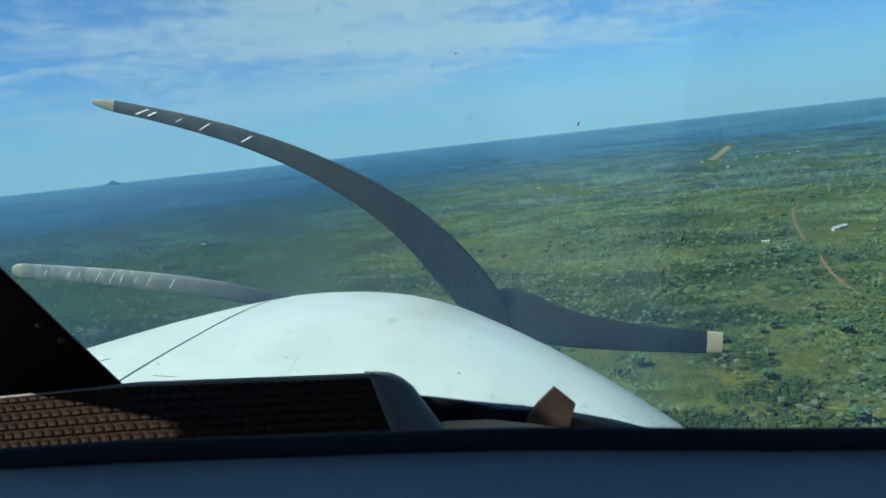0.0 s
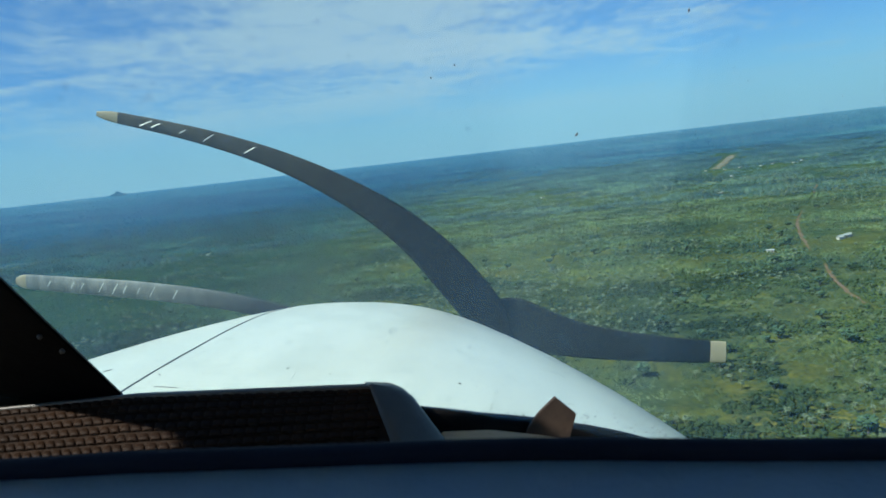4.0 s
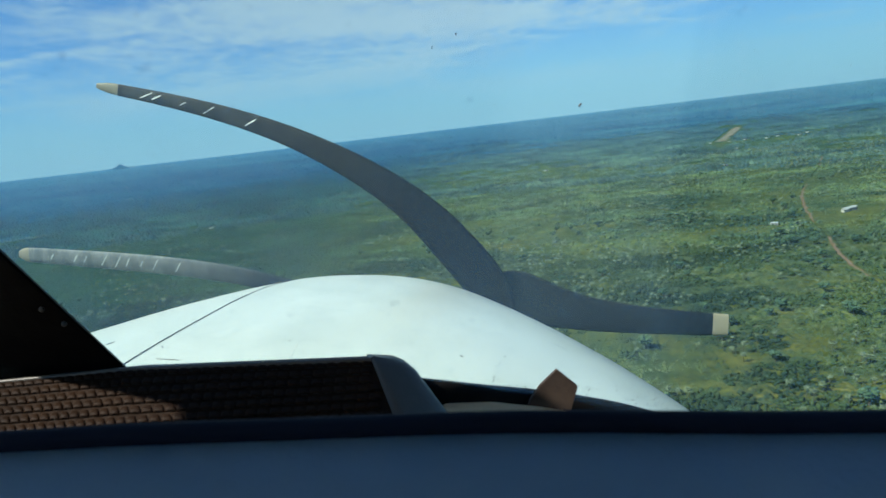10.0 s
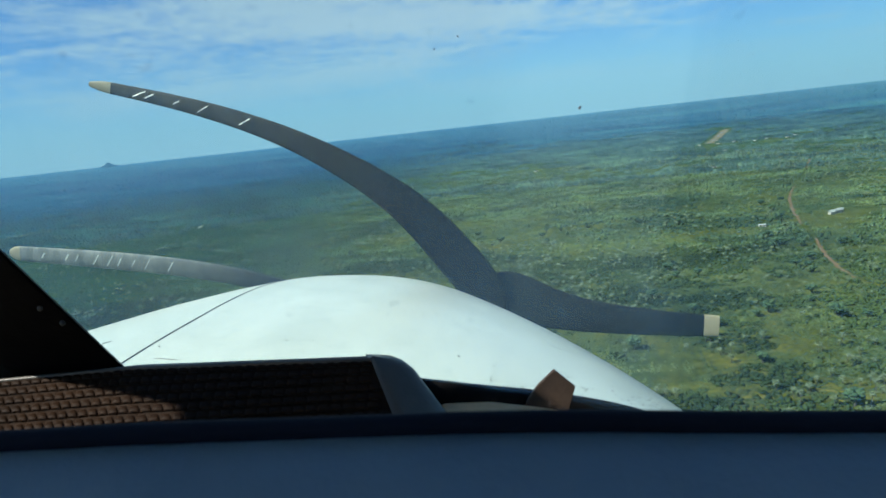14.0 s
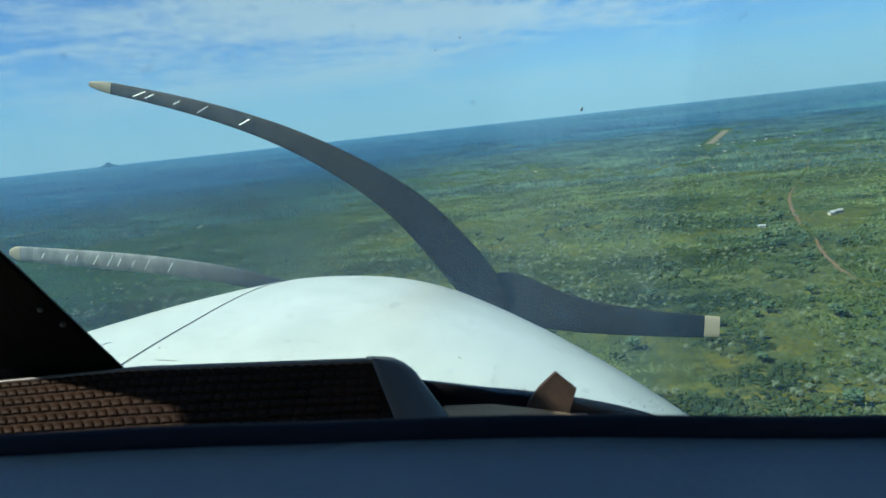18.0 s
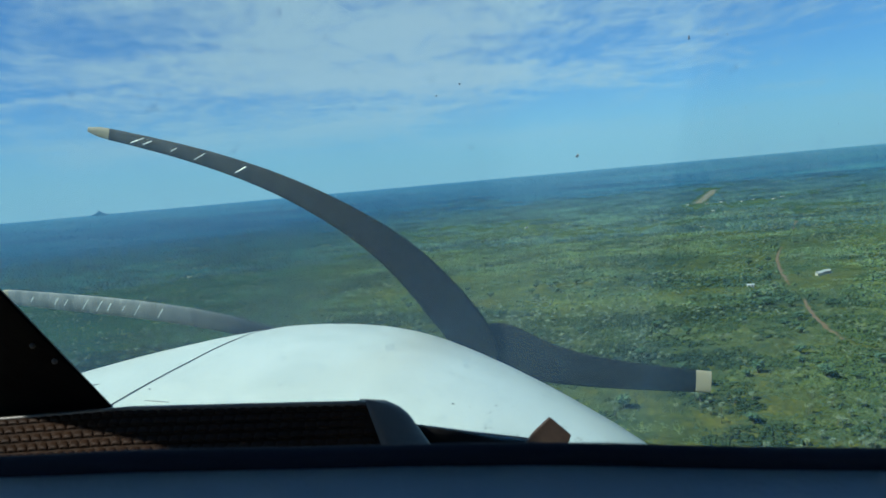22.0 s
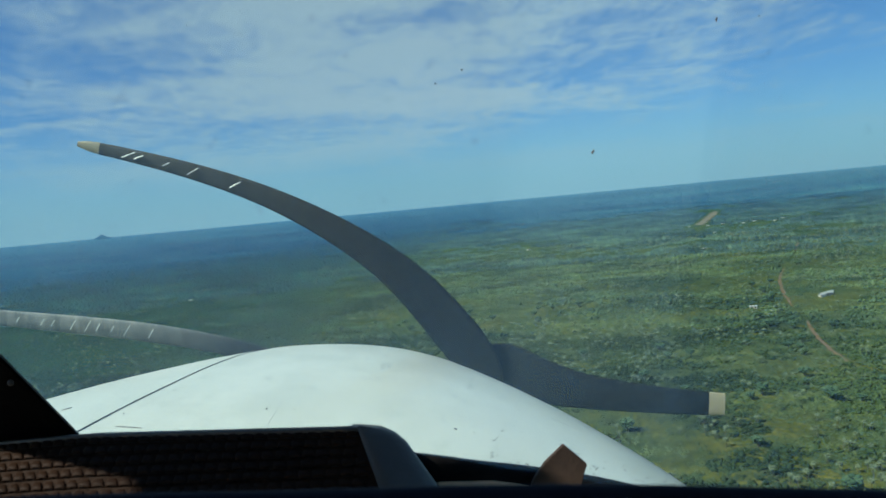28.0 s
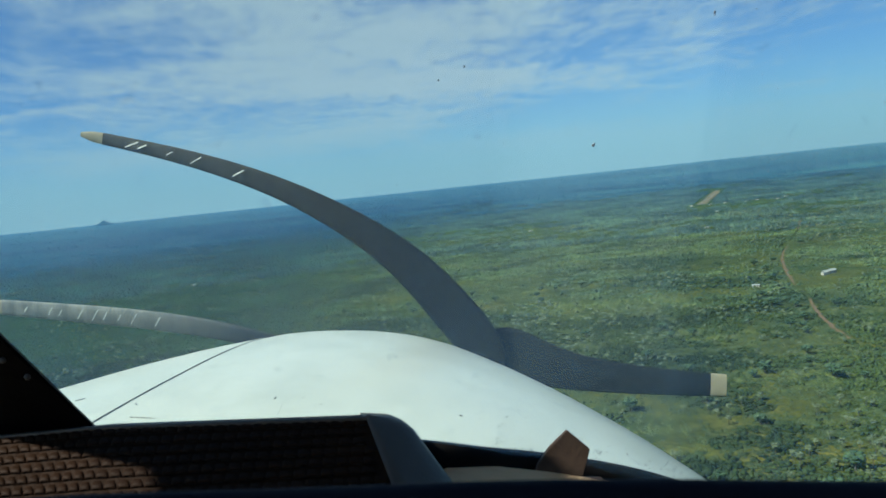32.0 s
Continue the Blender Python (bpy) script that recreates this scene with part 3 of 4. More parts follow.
def far_land():
    """The blue distance ahead, a glowing backdrop: it lies on the plain and swells to low hills at the horizon."""
    rows_, trees_ = [], []
    rng = np.random.default_rng(77)
    for k in range(121):
        a = radians(-58 + 116 * k / 120)
        lo = far_start(a)
        rows_.append([(math.sin(a) * r, math.cos(a) * r, far_height(a, r, lo)) for r in [lo + (4920 - lo) * j / 30 for j in range(31)]])
        if abs(math.degrees(a)) > 38:
            continue
        for q in range(330):
            b = a + radians(rng.uniform(-0.5, 0.5))
            r = lo + (4900 - lo) * rng.random() ** 1.2
            trees_.append((math.sin(b) * r, math.cos(b) * r, far_height(b, r, lo) + 0.5, rng.uniform(1.2, 3.4) * (1 + r / 6000)))
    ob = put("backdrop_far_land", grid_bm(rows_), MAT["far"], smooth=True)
    tagged(ob, "wooded plain with a painted dark blue haze that glows towards the horizon", "far land", kind="structure")
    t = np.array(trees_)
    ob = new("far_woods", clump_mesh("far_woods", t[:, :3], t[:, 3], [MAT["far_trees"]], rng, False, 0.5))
    tagged(ob, "far woods on the plain with glowing blue haze painted in", "far woods", kind="stuff")
    # one lone hill on the skyline
    a = radians(-24.0)
    c = Vector((math.sin(a) * 4850, math.cos(a) * 4850, 104))
    bm = bmesh.new()
    prof = [(0, 38), (7, 35), (16, 29), (29, 22), (44, 17), (60, 0)]
    rings = [[c + Vector((r * math.cos(t) * (1 + 0.12 * math.sin(3 * t)), r * math.sin(t) * 0.3, z)) if r else c + Vector((0.4 * math.cos(t), 0.4 * math.sin(t), z)) for t in [2 * math.pi * q / 20 for q in range(20)]] for r, z in prof]
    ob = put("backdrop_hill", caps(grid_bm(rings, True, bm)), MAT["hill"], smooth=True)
    tagged(ob, "small lone hill on the far skyline with blue haze painted in", "hill", kind="structure")


def ribbon(name, mat, pts, widths, z, label, cat, seed=1):
    rnd = random.Random(seed)
    pts = [Vector((*p, 0)) for p in pts]
    line, wid = [], []
    for i in range(len(pts) - 1):
        n = max(2, int((pts[i + 1] - pts[i]).length / 8))
        for k in range(n):
            s = k / n
            line.append(pts[i].lerp(pts[i + 1], s)), wid.append(widths[i] * (1 - s) + widths[i + 1] * s)
    line.append(pts[-1]), wid.append(widths[-1])
    rows_ = []
    for i, p in enumerate(line):
        d = (line[min(i + 1, len(line) - 1)] - line[max(i - 1, 0)]).normalized()
        s = Vector((d.y, -d.x, 0))
        a, b = (wid[i] * (0.5 + rnd.uniform(-0.3, 0.24)) for _ in range(2))
        rows_.append([p - s * a + Vector((0, 0, z)), p + Vector((0, 0, z + 0.05)), p + s * b + Vector((0, 0, z))])
    ob = put(name, grid_bm(rows_), mat)
    tagged(ob, label, cat, kind="structure")


ROAD = [(820, 1720), (700, 1400), (545, 1110), (440, 930), (388, 832), (340, 720), (318, 660), (300, 600), (279, 550), (262, 500), (250, 440), (262, 380), (300, 300)]
ground()
far_land()
for k, (pts_, wid_) in enumerate((([(640, 1290), (600, 1215), (560, 1140)], [1.5, 5, 1.5]),
                                  ([(452, 950), (415, 885), (388, 832), (352, 748), (330, 690), (318, 660)], [1.0, 2.4, 3.2, 4.2, 3.4, 1.0]),
                                  ([(296, 590), (279, 550), (266, 512), (254, 470), (247, 436)], [1.0, 3, 4.4, 3.4, 1.0]))):
    ribbon("road", MAT["soil"], pts_, wid_, 0.10, "reddish dirt track showing between the bushes", "dirt road", 3 + k)
ribbon("airstrip", MAT["strip"], [(745, 2060), (830, 2250), (960, 2540), (1110, 2880)], [24, 26, 26, 26], 0.14, "pale bare earth airstrip cut into the bush", "airstrip", 5)


# ---- aircraft: a body in its own axes ----
aircraft = new("aircraft")
aircraft.matrix_world = PLANE
tagged(aircraft, "small single-engine aeroplane with a white nose and dark cabin", "aircraft")
XC = -0.193                     # its middle line; the viewer sits to the right of it


def cowl_half(y):
    t = y - 0.85
    tc_ = max(t, 0)
    nose_ = min(max((t - 0.85) / 0.15, 0), 1)
    sh = math.sqrt(max(1 - 0.75 * nose_ ** 2, 0))
    top = -0.249 - 0.097 * t + 0.052 * t * (1 - t)
    w = (0.668 - 0.278 * tc_ ** 1.35) * (0.6 + 0.4 * sh)
    h = 0.324 - 0.065 * t
    return top, w, h, sh


def cowl_z(x, y):
    top, w, h, sh = cowl_half(y)
    u = min(abs((x - XC) / w), 1)
    n = 2.106 if x > XC else 2.36      # the hinged side is fuller
    return top - h + h * sh * (1 - u ** n) ** (1 / n)


FOOT = [(-0.75, 0.738), (-0.071, 0.738), (-0.02, 0.738), (0.039, 0.742), (0.133, 0.771), (0.208, 0.798), (0.30, 0.83)]


def foot_y(x):
    """Where the windscreen's foot runs across the nose."""
    return float(np.interp(x, [p[0] for p in FOOT], [p[1] for p in FOOT]))


def cowling():
    rows_ = []
    for i in [0, 0.06, 0.12] + list(range(1, 41)):
        ring = []
        for k in range(72):
            a = 2 * math.pi * k / 72
            c, s = math.cos(a), math.sin(a)
            e = 2 / (2.106 if c > 0 else 2.36)
            y0 = foot_y(XC + 0.665 * math.copysign(abs(c) ** e, c))
            y = y0 + (1.85 - y0) * i / 40
            top, w, h, sh = cowl_half(y)
            x = XC + w * math.copysign(abs(c) ** e, c)
            z = top - h + (h * sh * abs(s) ** e if s >= 0 else -0.45 * (0.7 + 0.3 * sh) * abs(s) ** e)
            ring.append((x, y, z))
        rows_.append(ring)
    body = part("cowling", caps(grid_bm(rows_, True)), MAT["cowl"], aircraft, "white painted engine cowling with small chips", True)
    # the hinge line
    path = []
    for i in range(40):
        y = 0.745 + 1.075 * i / 39
        x = -0.358 - 0.022 * max(0, y - 1.05) + 0.20 * max(0, y - 1.45) ** 1.5
        path.append((x, y, cowl_z(x, y) + 0.0004))
    part("hinge_seam", tube_bm(path, 0.0008, 6), MAT["seam"], body, "thin dark hinge line")
    path = []
    for i in range(24):
        y = 0.78 + 0.60 * i / 23
        x = -0.172 - 0.075 * (y - 0.78)
        path.append((x, y, cowl_z(x, y) - 0.0003))
    part("centre_seam", tube_bm(path, 0.0003, 6), MAT["old_paint"], body, "faint rust-stained centre joint")
    rnd = random.Random(4)
    for k in range(96):
        if k < 22:
            x, y = XC + rnd.uniform(-0.34, 0.5), rnd.uniform(0.8, 1.4)
        else:
            x = rnd.triangular(0.0, 0.30, 0.27)
            y = foot_y(x) + rnd.expovariate(1 / 0.035) + 0.008
        bm = bmesh.new()
        bmesh.ops.create_icosphere(bm, subdivisions=1, radius=1, matrix=Matrix.Translation((x, y, cowl_z(x, y))) @ Matrix.Rotation(rnd.uniform(0, 3), 4, "Z") @ Matrix.Diagonal((rnd.uniform(0.0006, 0.0020), rnd.uniform(0.0004, 0.0009), 0.0004, 1)) @ Matrix.Diagonal((*[1.7 if k % 9 == 5 else 1.0] * 2, 1, 1)))
        part("paint_chip", bm, MAT["seam"], body)
    # single larger marks: gouges and scratches
    for x0, y0, x1, y1, r, nm in ((-0.3455, 0.869, -0.3415, 0.861, 0.0011, "paint_gouge"), (-0.327, 0.806, -0.296, 0.795, 0.0005, "scratch"), (-0.430, 0.928, -0.437, 0.918, 0.0007, "scratch"),
                                  (0.018, 0.858, 0.021, 0.856, 0.0009, "paint_gouge"), (-0.191, 0.884, -0.192, 0.876, 0.0008, "paint_gouge")):
        path = [(x0 + (x1 - x0) * k / 5, y0 + (y1 - y0) * k / 5) for k in range(6)]
        part(nm, tube_bm([(x, y, cowl_z(x, y)) for x, y in path], lambda q, r=r: r * (0.35 + 0.65 * math.sin(math.pi * (0.1 + 0.8 * q))), 6), MAT["seam"], body)
    return body


def propeller():
    hub = Vector((-0.205, 1.955, -0.462))
    prop = new("propeller")
    prop.parent = aircraft
    prop.location = hub
    prof = [(0.0, 0.068), (0.08, 0.066), (0.13, 0.055), (0.17, 0.034), (0.19, 0.010)]
    rings = [[(r * math.cos(a), y - 0.03, r * math.sin(a)) for a in [2 * math.pi * k / 28 for k in range(28)]] for y, r in prof]
    part("spinner", caps(grid_bm(rings, True)), MAT["spinner"], prop, "pale painted spinner", True)
    # each curved blade's line from hub to tip: across, up, and its breadth
    LINES = ([(0, 0, 0.07), (0.169, -0.112, 0.08), (0.349, -0.075, 0.10), (0.337, 0.030, 0.122), (0.282, 0.102, 0.126), (0.229, 0.162, 0.122), (0.169, 0.229, 0.112), (0.079, 0.310, 0.092), (-0.070, 0.399, 0.070), (-0.220, 0.468, 0.054), (-0.370, 0.517, 0.045), (-0.520, 0.555, 0.036), (-0.703, 0.591, 0.028)],
             [(0, 0, 0.07), (0.169, -0.112, 0.08), (0.300, -0.070, 0.10), (0.352, 0.056, 0.150), (0.450, 0.012, 0.124), (0.560, -0.018, 0.095), (0.680, -0.034, 0.079), (0.830, -0.046, 0.066), (0.970, -0.053, 0.058)],
             [(0, 0, 0.05), (-0.19, 0.046, 0.052), (-0.325, 0.084, 0.055), (-0.52, 0.114, 0.054), (-0.73, 0.132, 0.050), (-0.945, 0.148, 0.040)])
    for pts in LINES:
        rows_ = []
        n = 84
        at = np.linspace(0, len(pts) - 1, 400)
        fx, fz, fw = (np.interp(at, range(len(pts)), [p[k] for p in pts]) for k in (0, 1, 2))
        w = 400 // len(pts) // 2
        for _ in range(3):
            fx, fz, fw = (np.convolve(np.pad(f, w, mode="reflect", reflect_type="odd"), np.ones(2 * w + 1) / (2 * w + 1), "valid") for f in (fx, fz, fw))
        line = [Vector((float(fx[int(399 * i / n)]), 0, float(fz[int(399 * i / n)]))) for i in range(n + 1)]
        for i, c in enumerate(line):
            s = i / n
            d = (line[min(i + 1, n)] - line[max(i - 1, 0)]).normalized()
            t_ = Vector((-d.z, 0, d.x))
            chord = float(fw[int(399 * i / n)])
            if s > 0.975 and pts is not LINES[1]:
                chord *= math.sqrt(max(0.2, 1 - ((s - 0.975) / 0.028) ** 2))
            tw = radians(24 - 16 * s)
            ax = t_ * math.cos(tw) + Vector((0, 1, 0)) * math.sin(tw)
            nx = d.cross(ax)
            th = 0.020 * (1 - 0.7 * s)
            rows_.append([c + ax * (chord * 0.5 * math.cos(b)) + nx * (th * 0.5 * math.sin(b)) for b in [2 * math.pi * k / 14 for k in range(14)]])
        bm = caps(grid_bm(rows_, True, None, lambda i, j: 1 if i >= n - (3 if pts is LINES[1] else 2) else 0))
        blade_ = part("blade", bm, [MAT["glinting" if pts is LINES[2] else "blade"], MAT["tip"]], prop, "propeller blade with a silvery glint painted on" if pts is LINES[2] else "dark grey propeller blade with a cream tip", True)
        # bright streaks modelled across the outer blade in place of glints
        nr = random.Random(12)
        spots = {0: (0.80, 0.86, 0.90, 0.935, 0.95), 1: (), 2: (0.60, 0.66, 0.70, 0.735, 0.76, 0.79, 0.84, 0.865, 0.92)}[LINES.index(pts)]
        for s in spots:
            i = int(s * n)
            half, lean = nr.uniform(0.3, 0.7), 1
            c, q = sum((Vector(v) for v in rows_[i]), Vector()) / 14, nr.uniform(0.0009, 0.0020)
            a_, b_ = c + (Vector(rows_[i - lean][7]) - c) * half, c + (Vector(rows_[min(i + lean, n - 4)][0]) - c) * half
            lift = Vector((0, -0.0125 * (1 - 0.5 * s), 0))
            part("nick", tube_bm([a_ + lift, (a_ + b_) / 2 + lift * 1.1, b_ + lift], q, 6), MAT["bare"], blade_)


PANE_X = [-0.82, -0.72, -0.6, -0.2, 0.05, 0.133, 0.25, 0.34, 0.43]
PANE_Y = [0.45, 0.68, 0.765, 0.765, 0.765, 0.79, 0.82, 0.70, 0.45]


def pane_at(x, s):
    """A point of the windscreen: s runs from its foot to the roof."""
    return Vector((x, float(np.interp(x, PANE_X, PANE_Y)) - 0.28 * max(s, 0) ** 1.2 - 0.026 * max(0, 1 - 5 * max(s, 0)) * min(max((x + 0.345) / 0.04, 0), 1), -0.27 + 0.72 * s - 0.06 * (1 - s) * ((x - XC) / 0.62) ** 2))


def windscreen():
    """Wrapped clear pane from the cowling's rear up to the roof."""
    rows_ = [[pane_at(-0.82 + 1.25 * k / 60, i / 12) for k in range(61)] for i in range(-1, 13)]
    pane = part("windscreen", grid_bm(rows_), MAT["glass"], aircraft, "clear dusty curved windscreen with a blue haze veil put in and insect marks", True)
    pane.visible_shadow = False
    return pane


SPLASHES = [(0.218, 0.575, 0.0048), (0.123, 0.425, 0.0055), (-0.01, 0.482, 0.0036), (0.011, 0.495, 0.004), (0.253, 0.585, 0.0028), (0.106, 0.441, 0.0022), (0.045, 0.418, 0.0024), (0.324, 0.478, 0.0022), (0.263, 0.515, 0.0016), (-0.199, 0.528, 0.0022), (-0.268, 0.328, 0.0016), (-0.114, 0.184, 0.0026), (0.273, 0.498, 0.0018), (-0.35, 0.378, 0.002), (0.07, 0.341, 0.0022), (-0.069, 0.284, 0.0016), (-0.044, 0.365, 0.0016)]


def insect_marks(pane):
    """Small dark splashes on the windscreen's outside."""
    rnd = random.Random(9)
    for k, (px_, s, size) in enumerate(SPLASHES):
        size *= 0.5
        c = pane_at(px_, s)
        u, v = (pane_at(px_ + 0.005, s) - c).normalized(), (pane_at(px_, s + 0.01) - c).normalized()
        n = u.cross(v)
        bm = bmesh.new()
        for q in range(3 if size > 0.002 else 1):
            o = c + u * rnd.uniform(-0.8, 0.8) * size + v * rnd.uniform(-0.9, 0.9) * size
            ring = []
            for i in range(9):
                a = 2 * math.pi * i / 9
                r = size * rnd.uniform(0.25, 0.7)
                ring.append(o + u * (math.cos(a) * r * 0.6) + v * (math.sin(a) * r))
            lo, hi = [bm.verts.new(p - n * 0.0003) for p in ring], [bm.verts.new(p + n * 0.0003) for p in ring]
            bm.faces.new(lo), bm.faces.new(hi)
            for i in range(9):
                bm.faces.new((lo[i], lo[(i + 1) % 9], hi[(i + 1) % 9], hi[i]))
        bmesh.ops.recalc_face_normals(bm, faces=bm.faces)
        part("insect_mark", bm, MAT["mark"], pane, "dark dried insect splash" if size > 0.002 else "")


cowling()
propeller()


def deck():
    """Glareshield, its padded rear edge, the panel below, the seal and the left post."""
    # flat beige deck between the padded edge and the windscreen's foot
    rows_ = []
    for i in range(13):
        y = 0.29 + 0.438 * i / 12
        rows_.append([(XC + x, y, -0.2705 - 0.003 * (i / 12) + 0.003 * math.sin(x * 31) - 0.05 * min(max((0.19 - x) / 0.06, 0), 1) - 0.075 * max(0, x - 0.215)) for x in [-0.58 + 1.16 * k / 24 for k in range(25)]])
    bm = grid_bm(rows_)
    bmesh.ops.solidify(bm, geom=bm.faces[:], thickness=0.02)
    part("glareshield", bm, MAT["beige"], aircraft, "faded beige top of the instrument panel")
    path = []
    for k in range(41):
        x = -0.86 + 1.56 * k / 40
        sag = float(np.interp(x, [-0.72, -0.22, -0.15, -0.02, 0.06, 0.6], [-0.018, -0.0105, -0.0065, -0.0010, 0.0, 0.0]))
        path.append((x * 0.833, 0.2875, (-0.1397 + sag + 0.0005 * math.sin(x * 30)) * 0.833))
    part("padded_edge", tube_bm(path, 0.0047, 18), MAT["navy_edge"], aircraft, "dark padded rear edge of the panel top", True)
    rows_ = []
    for i in range(9):
        s = i / 8
        rows_.append([(x * 0.833, 0.2858 - 0.17 * s, 0.833 * (-0.1434 - 0.16 * s + 0.012 * math.sin(s * 3.1)) + 0.833 * float(np.interp(x, [-0.72, -0.22, -0.02, 0.6], [-0.016, -0.009, -0.001, 0.0]))) for x in [-0.86 + 1.56 * k / 30 for k in range(31)]])
    bm = grid_bm(rows_)
    bmesh.ops.solidify(bm, geom=bm.faces[:], thickness=0.012)
    part("panel_face", bm, MAT["navy"], aircraft, "smooth navy blue panel cover", True)
    # seal along the windscreen's foot
    rows_ = []
    for i in range(61):
        x = -0.72 + 1.0 * i / 60
        y = foot_y(x)
        z, h = cowl_z(x, y), float(np.interp(x, [-0.7, -0.02, 0.21, 0.28], [0.016, 0.0155, 0.006, 0.004]))
        rows_.append([(x, y + 0.006, z + 0.0012), (x, y - 0.004, z + 0.0020), (x, y - 0.009, z - 0.002), (x, y - 0.012, z - h), (x, y - 0.010, z - h - 0.02), (x, y + 0.006, z - h - 0.02)])
    part("windscreen_seal", caps(grid_bm(rows_, True)), MAT["seal"], aircraft, "black rubber seal at the windscreen's foot", True)
    # left post
    a, b = Vector((-0.332, 0.742, -0.243)), Vector((-0.423, 0.60, -0.036))
    d = b - a
    out_ = Vector((-0.17, 0.03, -0.016))
    quad = [a - d * 0.25, b + d * 2.2, b + d * 2.2 + out_, a - d * 0.25 + out_]
    bm = slab_bm(quad, Vector((-0.012, 0.028, -0.006)))
    bmesh.ops.bevel(bm, geom=bm.edges[:], offset=0.004, segments=2, affect="EDGES")
    post = part("windscreen_post", bm, MAT["black"], aircraft, "black windscreen post")
    for c in ((-0.3857, 0.687, -0.164), (-0.3705, 0.697, -0.181)):
        bm = bmesh.new()
        bmesh.ops.create_uvsphere(bm, u_segments=10, v_segments=6, radius=0.0028, matrix=Matrix.Translation(c) @ Matrix.Diagonal((1, 0.6, 1, 1)))
        part("screw", bm, MAT["screw"], post, "small grey screw head", True)


deck()
insect_marks(windscreen())


def cabin_shell():
    lx, rx = XC - 0.64, XC + 0.64
    # unseen shell: pale to bounce light, roof front and headers set to shade the panel
    part("cabin_roof", box_bm((lx, -1.6, 0.46), (rx, 0.385, 0.50), 0.01), MAT["trim"], aircraft, "cream lined cabin roof")
    # added block out of view, keeps the sun off part of the grille
    part("windscreen_corner", box_bm((lx - 0.21, 0.30, 0.435), (-0.84, 0.488, 0.459), 0.004), MAT["trim"], aircraft, "unseen block added to shade the grille")
    part("rear_bulkhead", box_bm((lx, -1.66, -0.9), (rx, -1.6, 0.5), 0.01), MAT["trim"], aircraft, "cream rear cabin wall")
    part("cabin_floor", box_bm((lx, -1.6, -0.94), (rx, 0.6, -0.9), 0.01), MAT["trim"], aircraft, "pale cabin floor")
    part("firewall", box_bm((lx, 0.56, -0.9), (rx, 0.60, -0.42), 0.004), MAT["black"], aircraft, "black bulkhead behind the engine")
    for sx, nm in ((lx - 0.04, "left"), (rx, "right")):
        part("cabin_side", box_bm((sx, -1.6, -0.9), (sx + 0.04, 0.62, -0.30), 0.006), MAT["trim"], aircraft, "cream lower cabin side")
        part("window_header", box_bm((sx, -1.6, 0.40), (sx + 0.04, 0.42, 0.56), 0.006), MAT["trim"], aircraft)
        for y in (-1.6, -0.75, 0.02):
            part("door_post", box_bm((sx, y, -0.30), (sx + 0.04, y + 0.12, 0.405), 0.004), MAT["trim"], aircraft)


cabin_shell()


